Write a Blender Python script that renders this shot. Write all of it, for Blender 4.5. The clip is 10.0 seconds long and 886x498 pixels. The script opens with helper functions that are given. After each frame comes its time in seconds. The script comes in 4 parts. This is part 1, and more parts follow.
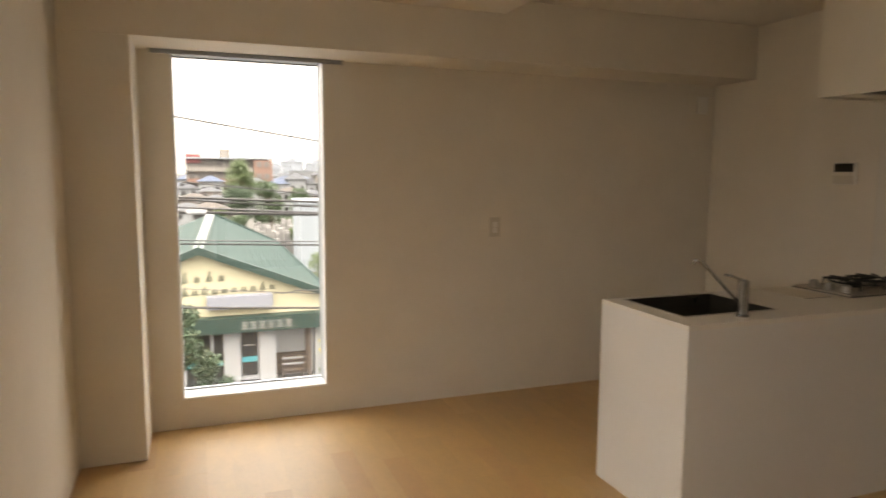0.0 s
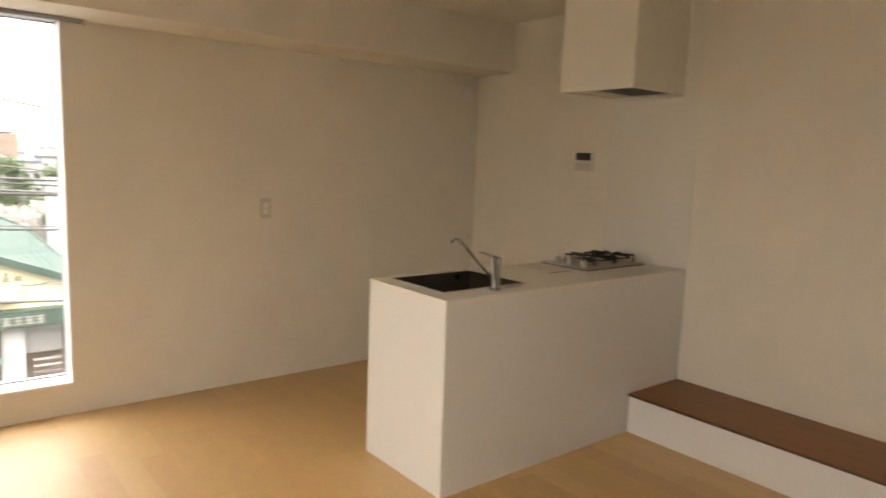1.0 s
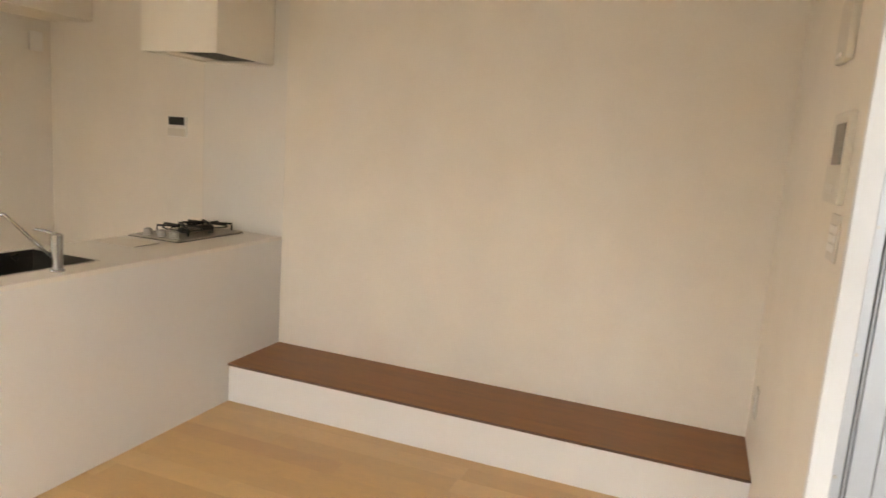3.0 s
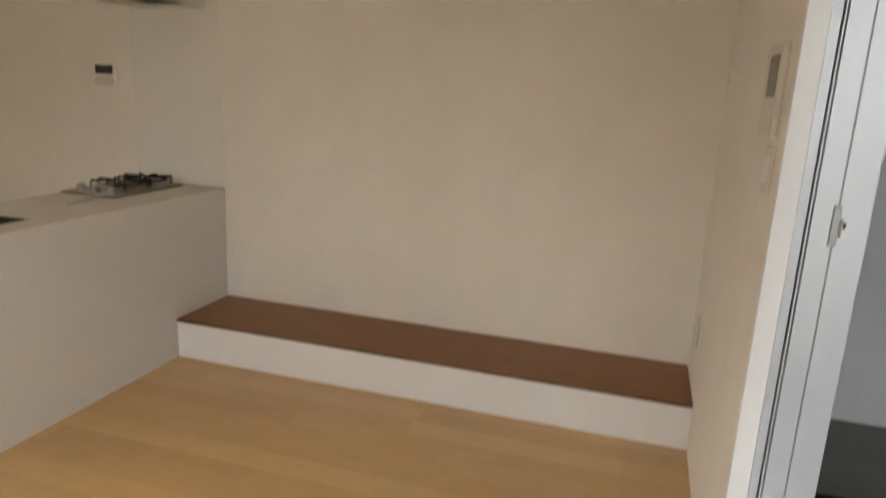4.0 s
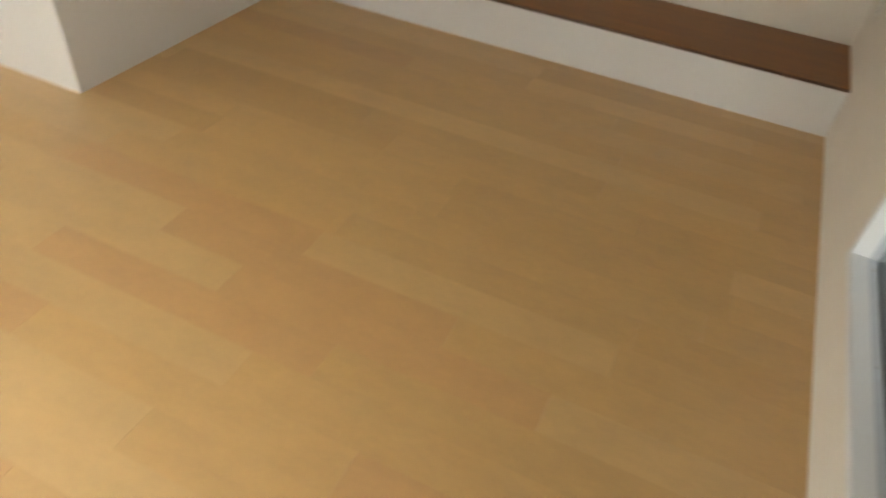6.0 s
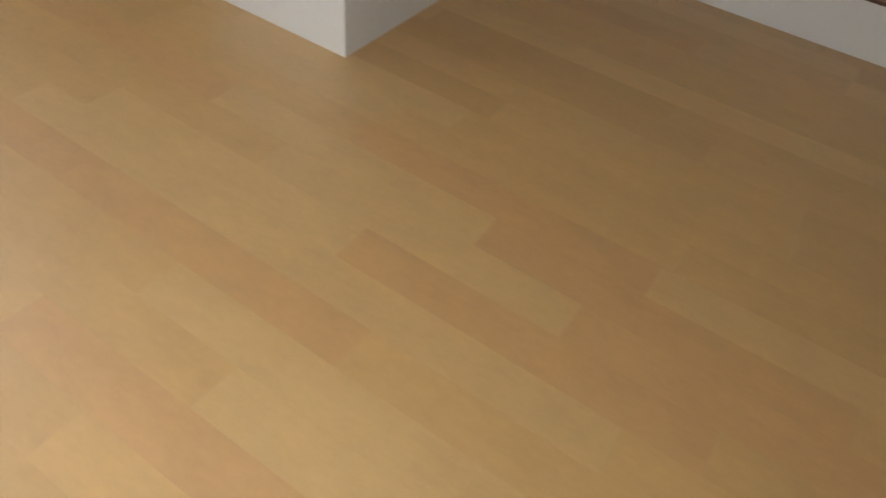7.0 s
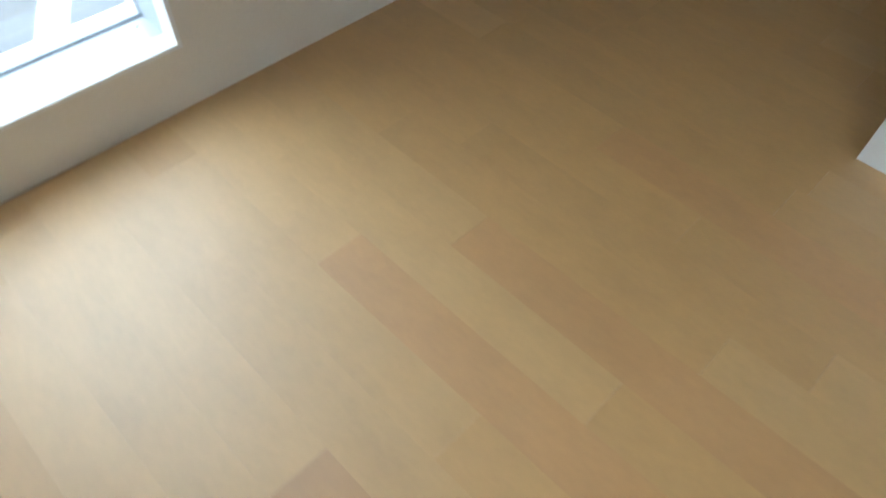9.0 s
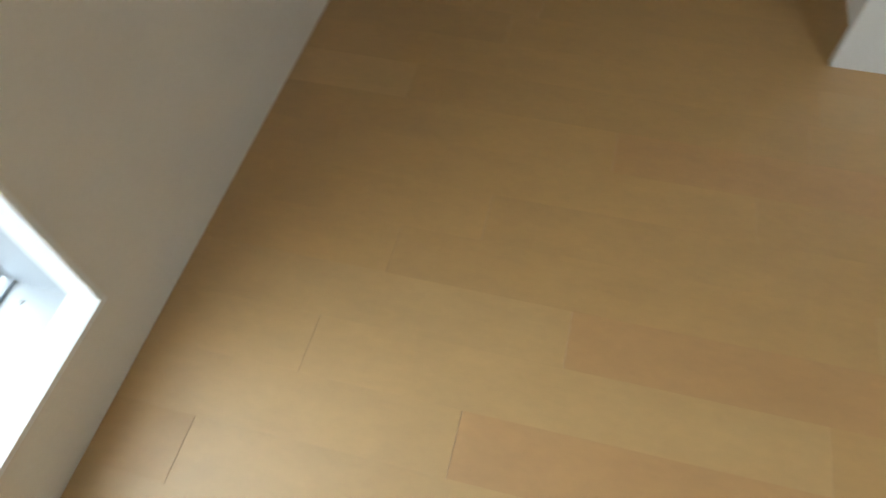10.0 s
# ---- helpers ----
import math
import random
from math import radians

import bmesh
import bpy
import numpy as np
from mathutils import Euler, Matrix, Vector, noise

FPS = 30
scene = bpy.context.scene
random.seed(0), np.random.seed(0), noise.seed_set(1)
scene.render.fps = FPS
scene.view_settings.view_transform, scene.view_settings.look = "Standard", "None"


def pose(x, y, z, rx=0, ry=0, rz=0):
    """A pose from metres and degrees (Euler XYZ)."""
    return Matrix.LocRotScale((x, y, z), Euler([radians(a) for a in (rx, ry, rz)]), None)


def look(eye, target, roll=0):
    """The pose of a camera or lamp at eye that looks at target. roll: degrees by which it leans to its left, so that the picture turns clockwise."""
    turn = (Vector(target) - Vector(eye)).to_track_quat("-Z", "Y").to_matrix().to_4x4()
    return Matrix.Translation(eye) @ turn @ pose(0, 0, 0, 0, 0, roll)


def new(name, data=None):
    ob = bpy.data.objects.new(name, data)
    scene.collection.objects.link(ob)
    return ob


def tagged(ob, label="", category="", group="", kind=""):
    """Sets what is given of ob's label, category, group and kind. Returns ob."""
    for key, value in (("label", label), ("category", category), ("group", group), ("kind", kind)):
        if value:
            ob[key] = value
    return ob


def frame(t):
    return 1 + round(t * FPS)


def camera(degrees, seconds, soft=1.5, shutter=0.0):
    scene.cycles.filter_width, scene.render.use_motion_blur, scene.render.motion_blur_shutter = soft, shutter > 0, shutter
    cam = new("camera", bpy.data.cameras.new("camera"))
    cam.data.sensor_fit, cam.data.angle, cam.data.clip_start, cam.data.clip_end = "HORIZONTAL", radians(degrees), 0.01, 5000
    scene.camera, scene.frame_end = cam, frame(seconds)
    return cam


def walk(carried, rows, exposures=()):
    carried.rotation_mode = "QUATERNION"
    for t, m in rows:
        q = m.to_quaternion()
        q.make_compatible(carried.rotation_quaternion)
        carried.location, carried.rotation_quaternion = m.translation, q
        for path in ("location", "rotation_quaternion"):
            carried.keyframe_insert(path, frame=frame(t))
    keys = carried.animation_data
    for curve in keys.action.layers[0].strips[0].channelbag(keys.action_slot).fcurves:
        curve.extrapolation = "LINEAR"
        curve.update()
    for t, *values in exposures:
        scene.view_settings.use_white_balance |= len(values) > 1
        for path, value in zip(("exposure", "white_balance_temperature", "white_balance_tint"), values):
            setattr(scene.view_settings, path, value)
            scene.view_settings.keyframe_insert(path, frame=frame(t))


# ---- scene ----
cam = camera(67.3, 10.0, soft=1.6, shutter=0.4)
# seconds, eye, target, roll
PATH = [
    (0, (-3.491, 0.565, 1.426), (-2.795, 2.426, 1.199), 0.4),
    (0.5, (-3.444, 0.554, 1.43), (-2.473, 2.286, 1.186), 1.3),
    (1, (-3.401, 0.524, 1.408), (-2.162, 2.072, 1.148), 2.0),
    (1.5, (-3.366, 0.493, 1.414), (-1.902, 1.83, 1.15), 3.2),
    (2, (-3.319, 0.449, 1.418), (-1.709, 1.605, 1.149), 3.6),
    (2.5, (-3.297, 0.43, 1.41), (-1.533, 1.331, 1.134), 3.8),
    (2.7, (-3.283, 0.382, 1.435), (-1.476, 1.187, 1.139), 3.9),
    (3.8, (-3.212, 0.299, 1.476), (-1.323, 0.841, 1.103), 4.0),
    (4, (-3.236, 0.311, 1.456), (-1.371, 0.86, 0.988), 2.8),
    (4.5, (-3.232, 0.298, 1.391), (-1.508, 0.837, 0.532), 2.4),
    (4.7, (-3.234, 0.300, 1.380), (-1.563, 0.826, 0.416), 2.3),
    (5, (-3.222, 0.321, 1.361), (-1.65, 0.818, 0.228), 1.9),
    (5.3, (-3.225, 0.337, 1.374), (-1.745, 0.826, 0.121), 1.5),
    (5.5, (-3.212, 0.365, 1.372), (-1.749, 0.838, 0.093), 2.0),
    (5.8, (-3.199, 0.425, 1.356), (-1.748, 0.879, 0.057), 4.4),
    (6, (-3.212, 0.514, 1.315), (-1.818, 1.050, -0.015), 6.2),
    (6.2, (-3.230, 0.658, 1.264), (-1.891, 1.227, -0.109), 7.9),
    (7.3, (-3.178, 1.560, 1.140), (-2.025, 2.285, -0.324), 9.4),
    (7.5, (-3.157, 1.728, 1.117), (-2.037, 2.519, -0.339), 11.1),
    (7.8, (-3.225, 2.041, 1.122), (-2.142, 2.863, -0.345), 9.4),
    (8, (-3.196, 2.210, 1.155), (-2.269, 3.110, -0.371), 3.7),
    (8.2, (-3.208, 2.390, 1.153), (-2.303, 3.265, -0.401), 3.8),
    (8.5, (-3.240, 2.660, 1.144), (-2.355, 3.527, -0.425), 4.6),
    (8.8, (-3.292, 2.919, 1.134), (-2.455, 3.785, -0.463), 3.7),
    (9, (-3.311, 3.074, 1.126), (-2.407, 3.892, -0.459), 3.3),
    (9.3, (-3.298, 3.289, 1.119), (-2.348, 3.992, -0.491), -1.0),
    (9.5, (-3.290, 3.432, 1.115), (-2.302, 4.046, -0.512), -1.2),
    (9.7, (-3.237, 3.564, 1.087), (-2.206, 4.091, -0.544), -2.8),
    (9.8, (-3.206, 3.624, 1.089), (-2.161, 4.120, -0.543), -4.8),
    (10, (-3.153, 3.718, 1.115), (-2.102, 4.023, -0.559), -2.4),
]
EXPOSURES = [(0.0, -1.55, 10350, 21), (1.0, -0.79, 10200, 20), (2.0, 0.02, 9600, 19), (2.7, 0.10, 9150, 19), (4.0, -0.55, 8600, 17), (6.0, -0.76, 8750, 12),
             (7.3, -1.23, 7400, 13), (7.8, -0.90, 6850, 8), (8.0, -0.85, 6600, 8), (8.5, -0.80, 6400, 6), (8.8, -1.14, 6350, 4), (9.0, -1.27, 6400, 5), (9.5, -1.53, 6800, 5), (10.0, -1.49, 7300, 6)]
walk(cam, [(t, look(e, g, r)) for t, e, g, r in PATH], EXPOSURES)

# ---- light ----
world = bpy.data.worlds.new("overcast_sky")
scene.world = world
world.use_nodes = True
wn, wl = world.node_tree.nodes, world.node_tree.links
wn.clear()
sky = wn.new("ShaderNodeTexSky")
sky.sky_type = "NISHITA"
sky.sun_disc = False
sky.sun_elevation, sky.sun_rotation = radians(52), radians(235)
sky.air_density, sky.dust_density = 1.0, 3.0
sky_bg = wn.new("ShaderNodeBackground")
sky_bg.inputs["Strength"].default_value = 0.05
cloud_bg = wn.new("ShaderNodeBackground")
cloud_bg.inputs["Color"].default_value = (0.77, 0.92, 1.09, 1)
# overcast: brighter overhead than at the horizon
sky_dir = wn.new("ShaderNodeTexCoord")
sky_up = wn.new("ShaderNodeSeparateXYZ")
wl.new(sky_dir.outputs["Generated"], sky_up.inputs[0])
overcast = wn.new("ShaderNodeMapRange")
overcast.inputs["From Min"].default_value, overcast.inputs["From Max"].default_value = 0.0, 1.0
overcast.inputs["To Min"].default_value, overcast.inputs["To Max"].default_value = 5.2, 47.0
wl.new(sky_up.outputs["Z"], overcast.inputs["Value"])
wl.new(overcast.outputs["Result"], cloud_bg.inputs["Strength"])
add = wn.new("ShaderNodeAddShader")
out = wn.new("ShaderNodeOutputWorld")
wl.new(sky.outputs[0], sky_bg.inputs["Color"])
wl.new(sky_bg.outputs[0], add.inputs[0])
wl.new(cloud_bg.outputs[0], add.inputs[1])
wl.new(add.outputs[0], out.inputs["Surface"])

sun_data = bpy.data.lights.new("sun", "SUN")
sun_data.energy, sun_data.angle, sun_data.color = 0.8, radians(25), (1.0, 0.96, 0.9)
sun = new("sun", sun_data)
sun.matrix_world = look((-40, -30, 60), (0, 20, 0))


# ---- materials ----
def mat(name, base, rough=0.6, metal=0.0, var=0.06, scale=6.0, fine=60.0, bump=0.1, stretch=(1, 1, 1),
        coat=0.0, second=None, per_object=0.0, spec=0.5):
    """Base colour with variation at two scales, fine relief and uneven roughness."""
    m = bpy.data.materials.new(name)
    m.use_nodes = True
    n, l = m.node_tree.nodes, m.node_tree.links
    p = n["Principled BSDF"]
    p.inputs["Metallic"].default_value = metal
    p.inputs["Coat Weight"].default_value = coat
    p.inputs["Coat Roughness"].default_value = 0.56
    p.inputs["Coat IOR"].default_value = 2.0
    p.inputs["Specular IOR Level"].default_value = spec
    tc = n.new("ShaderNodeTexCoord")
    mp = n.new("ShaderNodeMapping")
    mp.inputs["Scale"].default_value = stretch
    l.new(tc.outputs["Object"], mp.inputs["Vector"])
    big, small = n.new("ShaderNodeTexNoise"), n.new("ShaderNodeTexNoise")
    big.inputs["Scale"].default_value, small.inputs["Scale"].default_value = scale, fine
    big.inputs["Detail"].default_value, small.inputs["Detail"].default_value = 4, 6
    vec = mp.outputs["Vector"]
    if per_object:
        oi = n.new("ShaderNodeObjectInfo")
        sh = n.new("ShaderNodeVectorMath")
        sh.operation = "SCALE"
        sh.inputs[0].default_value = (37.0, 91.0, 53.0)
        l.new(oi.outputs["Random"], sh.inputs["Scale"])
        ad = n.new("ShaderNodeVectorMath")
        l.new(vec, ad.inputs[0])
        l.new(sh.outputs[0], ad.inputs[1])
        vec = ad.outputs[0]
    l.new(vec, big.inputs["Vector"])
    l.new(vec, small.inputs["Vector"])
    mixf = n.new("ShaderNodeMath")
    mixf.operation = "MULTIPLY_ADD"
    l.new(big.outputs["Fac"], mixf.inputs[0])
    mixf.inputs[1].default_value = 0.65
    half = n.new("ShaderNodeMath")
    half.operation = "MULTIPLY"
    l.new(small.outputs["Fac"], half.inputs[0])
    half.inputs[1].default_value = 0.35
    l.new(half.outputs[0], mixf.inputs[2])
    ramp = n.new("ShaderNodeValToRGB")
    lo = second or tuple(c * (1 - var) for c in base)
    hi = tuple(min(1.0, c * (1 + var)) for c in base)
    ramp.color_ramp.elements[0].position, ramp.color_ramp.elements[1].position = 0.32, 0.68
    ramp.color_ramp.elements[0].color = (*lo, 1)
    ramp.color_ramp.elements[1].color = (*hi, 1)
    l.new(mixf.outputs[0], ramp.inputs["Fac"])
    col = ramp.outputs["Color"]
    if per_object:
        hsv = n.new("ShaderNodeHueSaturation")
        rng = n.new("ShaderNodeMapRange")
        rng.inputs["To Min"].default_value, rng.inputs["To Max"].default_value = 1 - per_object, 1 + per_object
        l.new(oi.outputs["Random"], rng.inputs["Value"])
        l.new(rng.outputs["Result"], hsv.inputs["Value"])
        l.new(col, hsv.inputs["Color"])
        col = hsv.outputs["Color"]
    l.new(col, p.inputs["Base Color"])
    rr = n.new("ShaderNodeMapRange")
    rr.inputs["To Min"].default_value, rr.inputs["To Max"].default_value = max(0.02, rough - 0.06), min(1, rough + 0.06)
    l.new(big.outputs["Fac"], rr.inputs["Value"])
    l.new(rr.outputs["Result"], p.inputs["Roughness"])
    if bump:
        b = n.new("ShaderNodeBump")
        b.inputs["Strength"].default_value = bump
        b.inputs["Distance"].default_value = 0.002
        l.new(small.outputs["Fac"], b.inputs["Height"])
        l.new(b.outputs["Normal"], p.inputs["Normal"])
    return m


def glass_mat(name, tint=(1, 1, 1), rough=0.0):
    m = bpy.data.materials.new(name)
    m.use_nodes = True
    p = m.node_tree.nodes["Principled BSDF"]
    p.inputs["Base Color"].default_value = (*tint, 1)
    p.inputs["Transmission Weight"].default_value = 1
    p.inputs["Roughness"].default_value = rough
    p.inputs["IOR"].default_value = 1.45
    return m


M_WALL = mat("wallpaper", (0.767, 0.718, 0.636), 0.85, var=0.035, scale=4, fine=130, bump=0.35, spec=0.25)
M_CEIL = mat("ceiling_paper", (0.76, 0.718, 0.65), 0.9, var=0.02, scale=2, fine=260, bump=0.25, spec=0.2)
M_BOARD_MID = mat("birch_board", (0.526, 0.297, 0.096), 0.5, var=0.085, scale=8, fine=42, bump=0.06, stretch=(1.7, 0.75, 1.7), per_object=0.042, coat=1.0)
M_BOARD_LIGHT = mat("birch_board_pale", (0.554, 0.327, 0.117), 0.5, var=0.085, scale=8, fine=42, bump=0.06, stretch=(1.7, 0.75, 1.7), per_object=0.042, coat=1.0)
M_BOARD_RED = mat("birch_board_reddish", (0.508, 0.269, 0.09), 0.5, var=0.085, scale=8, fine=42, bump=0.06, stretch=(1.7, 0.75, 1.7), per_object=0.042, coat=1.0)
M_BOARD_DARK = mat("birch_board_brown", (0.484, 0.268, 0.082), 0.5, var=0.085, scale=8, fine=42, bump=0.06, stretch=(1.7, 0.75, 1.7), per_object=0.042, coat=1.0)
M_SUBFLOOR = mat("joint_dark", (0.16, 0.09, 0.04), 0.8, bump=0)
M_WALNUT = mat("bench_wood", (0.25, 0.104, 0.034), 0.4, var=0.2, scale=3.5, fine=40, bump=0.08, stretch=(6, 0.8, 6), spec=0.38)
M_WALNUT_EDGE = mat("bench_wood_edge", (0.075, 0.03, 0.015), 0.5, var=0.2, scale=4, fine=60)
M_LAMINATE = mat("white_laminate", (0.685, 0.675, 0.655), 0.42, var=0.012, scale=2, fine=140, bump=0.04)
M_WORKTOP = mat("white_worktop", (0.71, 0.675, 0.62), 0.33, var=0.02, scale=3, fine=200, bump=0.03)
M_HOOD = mat("cream_steel_hood", (0.80, 0.76, 0.67), 0.38, var=0.012, scale=3, fine=150, bump=0.02)
M_PANEL = mat("smooth_kitchen_panel", (0.73, 0.70, 0.64), 0.5, var=0.015, scale=3, fine=120, bump=0.03)
M_TRIM = mat("white_trim", (0.83, 0.83, 0.82), 0.4, var=0.015, scale=4, fine=120, bump=0.03)
M_CASING = mat("door_casing_paint", (0.73, 0.745, 0.75), 0.45, var=0.02, scale=4, fine=120, bump=0.03)
M_ALU = mat("painted_aluminium", (0.50, 0.535, 0.57), 0.36, 0.25, var=0.03, scale=8, fine=200, bump=0.03)
M_ALU_DARK = mat("aluminium_track", (0.30, 0.31, 0.32), 0.4, 0.6, var=0.08, scale=12, fine=200)
M_ALU_SILL = mat("darker_aluminium_sill", (0.36, 0.38, 0.40), 0.42, 0.4, var=0.08, scale=9, fine=180)
# sash aluminium, darkened to carry the shade on its inner face
M_SASH = mat("shade_darkened_sash", (0.15, 0.165, 0.16), 0.38, 0.5, var=0.08, scale=10, fine=160)
# darker copy of the frame aluminium; the shade on its sides is in the colour
M_ALU_WIN = mat("shade_toned_frame", (0.40, 0.44, 0.485), 0.36, 0.2, var=0.03, scale=8, fine=200, bump=0.03)
M_BLACK = mat("black_rubber", (0.016, 0.016, 0.018), 0.7, var=0.2)
M_OLIVE = mat("olive_gasket", (0.30, 0.25, 0.12), 0.6, var=0.1)
M_CHROME = mat("chrome", (0.36, 0.36, 0.355), 0.16, 1.0, var=0.03, bump=0)
M_STEEL = mat("brushed_steel", (0.55, 0.52, 0.48), 0.34, 1.0, var=0.07, scale=8, fine=120, bump=0.05, stretch=(1, 12, 1))
M_HOBPLATE = mat("dull_hob_plate", (0.40, 0.365, 0.32), 0.38, 0.85, var=0.08, scale=8, fine=120, bump=0.05)
M_KNOB = mat("smoky_grey_knob", (0.34, 0.325, 0.30), 0.3, 0.3, var=0.08, scale=20, fine=160, bump=0.02)
M_BASIN = mat("dark_basin", (0.11, 0.10, 0.085), 0.3, 0.75, var=0.2, scale=9, fine=120, bump=0.04)
M_IRON = mat("cast_iron", (0.018, 0.017, 0.016), 0.6, 0.2, var=0.3, scale=30, fine=220, bump=0.3)
M_FILTER = mat("hood_filter", (0.06, 0.058, 0.045), 0.45, 0.6, var=0.12, scale=20, fine=180)
M_PLASTIC = mat("white_plastic", (0.78, 0.76, 0.72), 0.42, var=0.015, bump=0.02)
M_PLASTIC_GREY = mat("greyish_plastic", (0.62, 0.58, 0.5), 0.45, var=0.02, bump=0.02)
M_SCREEN = mat("dark_display", (0.02, 0.018, 0.016), 0.2, var=0.1, bump=0)
M_SCREEN_GREY = mat("grey_display", (0.10, 0.10, 0.105), 0.2, var=0.1, bump=0)
M_PAPER = mat("paper", (0.76, 0.71, 0.64), 0.8, var=0.02, fine=300)
M_INK = mat("edge_grey", (0.3, 0.27, 0.24), 0.8, var=0.05)
M_DECK = mat("dark_deck", (0.008, 0.006, 0.005), 0.8, spec=0.12, var=0.3, scale=3, fine=40, bump=0.2, stretch=(0.8, 8, 8), per_object=0.15)
M_CONCRETE = mat("grey_concrete", (0.13, 0.13, 0.125), 0.85, var=0.12, scale=5, fine=70, bump=0.3)
M_RENDER = mat("pale_grey_render", (0.5, 0.52, 0.54), 0.9, var=0.05, scale=3, fine=150, bump=0.35)
M_GLASS = glass_mat("clear_glass")
M_ASPHALT = mat("asphalt", (0.04, 0.042, 0.044), 0.9, var=0.14, scale=0.6, fine=30, bump=0.3)
M_GROUND = mat("town_ground", (0.05, 0.05, 0.045), 0.95, var=0.25, scale=0.08, fine=3, bump=0)
M_ROADPAINT = mat("road_paint", (0.4, 0.4, 0.39), 0.7, var=0.06, scale=3, fine=40)
M_YELLOWPAINT = mat("faded_yellow_paint", (0.62, 0.5, 0.3), 0.75, var=0.12, scale=3, fine=40)
M_CREAM = mat("cream_render", (0.36, 0.34, 0.245), 0.85, var=0.04, scale=1, fine=30, bump=0.2)
M_GREENROOF = mat("green_metal_roof", (0.021, 0.041, 0.039), 0.8, spec=0.15, var=0.08, scale=0.8, fine=12, bump=0.1)
M_GREENTRIM = mat("dark_green_trim", (0.009, 0.030, 0.025), 0.5, var=0.1, scale=2, fine=30)
M_RIDGE = mat("pale_ridge_cap", (0.045, 0.066, 0.064), 0.5, var=0.1, scale=3, fine=30)
M_SIGNTEXT = mat("dark_lettering", (0.06, 0.07, 0.05), 0.6, var=0.1)
M_WHITE_EXT = mat("white_exterior", (0.25, 0.265, 0.275), 0.7, var=0.05, scale=1.2, fine=25)
M_HOUSE = mat("pale_house_wall", (0.215, 0.23, 0.24), 0.9, spec=0.1, var=0.1, scale=0.6, fine=8, per_object=0.15)
M_BLUEWHITE = mat("bluish_white_cladding", (0.19, 0.225, 0.25), 0.7, var=0.08, scale=0.8, fine=6)
# far window glass lightened in colour to stand in for haze
M_HAZEGLASS = mat("haze_paled_window_glass", (0.11, 0.105, 0.10), 0.3, var=0.2, scale=0.5, fine=4, bump=0)
M_SIGN = mat("white_signbox", (0.17, 0.185, 0.215), 0.4, var=0.03, scale=3, fine=30)
M_DARKGLASS = mat("dark_shop_glass", (0.03, 0.032, 0.033), 0.12, var=0.3, scale=1.5, fine=8, bump=0)
M_TEAL = mat("teal_film", (0.03, 0.24, 0.28), 0.4, var=0.1)
M_BROWNWOOD = mat("weathered_brown_wood", (0.105, 0.085, 0.075), 0.7, var=0.2, scale=4, fine=30)
M_CABLE = mat("black_cable", (0.02, 0.02, 0.021), 0.6, var=0.2)
M_CABLE_GREY = mat("grey_cable", (0.05, 0.05, 0.055), 0.6, var=0.2)
M_BARK = mat("bark", (0.07, 0.05, 0.035), 0.9, var=0.3, scale=6, fine=30, bump=0.5)
M_LEAF = mat("leaves", (0.04, 0.066, 0.034), 0.6, var=0.35, scale=1.2, fine=9, bump=0, second=(0.025, 0.06, 0.02))
M_LEAF_DARK = mat("dark_leaves", (0.03, 0.06, 0.03), 0.6, var=0.35, scale=1.5, fine=9, bump=0, second=(0.012, 0.03, 0.015))
M_LEAF_LIGHT = mat("light_leaves", (0.07, 0.10, 0.045), 0.6, var=0.3, scale=1.2, fine=9, bump=0, second=(0.036, 0.07, 0.02))
M_BRICKRED = mat("red_brown_cladding", (0.19, 0.115, 0.09), 0.85, var=0.1, scale=0.4, fine=6, bump=0)
M_BEIGE = mat("beige_cladding", (0.18, 0.168, 0.155), 0.85, var=0.08, scale=0.4, fine=6, bump=0)
M_PINKISH = mat("pinkish_white_wall", (0.225, 0.205, 0.195), 0.85, spec=0.1, var=0.08, scale=0.4, fine=6, bump=0)
M_REDPANEL = mat("red_panel", (0.2, 0.06, 0.06), 0.6, var=0.08)
M_TILE_BLUE = mat("blue_grey_roof_tile", (0.06, 0.078, 0.112), 0.9, spec=0.1, var=0.15, scale=1.5, fine=10, bump=0)
M_TILE_GREY = mat("grey_roof_tile", (0.062, 0.067, 0.073), 0.9, spec=0.1, var=0.15, scale=1.5, fine=10, bump=0)
M_TILE_BROWN = mat("brown_roof_tile", (0.07, 0.064, 0.06), 0.9, spec=0.1, var=0.15, scale=1.5, fine=10, bump=0)
M_STONE = mat("grey_stone", (0.16, 0.16, 0.155), 0.85, var=0.2, scale=2, fine=20, bump=0.2, per_object=0.25)
# skyline walls and window bands: distance haze is put into these two colours
M_FARCITY = mat("haze_paled_concrete", (0.2, 0.225, 0.25), 0.9, var=0.05, scale=0.2, fine=2, bump=0)
M_FARBAND = mat("haze_paled_city_windows", (0.15, 0.172, 0.195), 0.8, var=0.05, scale=0.2, fine=2, bump=0)
M_PLANTPOT = mat("yellow_flowers", (0.55, 0.42, 0.05), 0.7, var=0.2)


# ---- building blocks ----
def box(bm, x0, x1, y0, y1, z0, z1, bevel=0.0):
    g = bmesh.ops.create_cube(bm, size=1.0, matrix=Matrix.Translation(((x0 + x1) / 2, (y0 + y1) / 2, (z0 + z1) / 2))
                              @ Matrix.Diagonal((abs(x1 - x0), abs(y1 - y0), abs(z1 - z0), 1)))
    if bevel:
        edges = list({e for v in g["verts"] for e in v.link_edges})
        bmesh.ops.bevel(bm, geom=edges, offset=bevel, segments=2, affect="EDGES", profile=0.6)
    return bm


def boxed(*a, bevel=0.0):
    return box(bmesh.new(), *a, bevel=bevel)


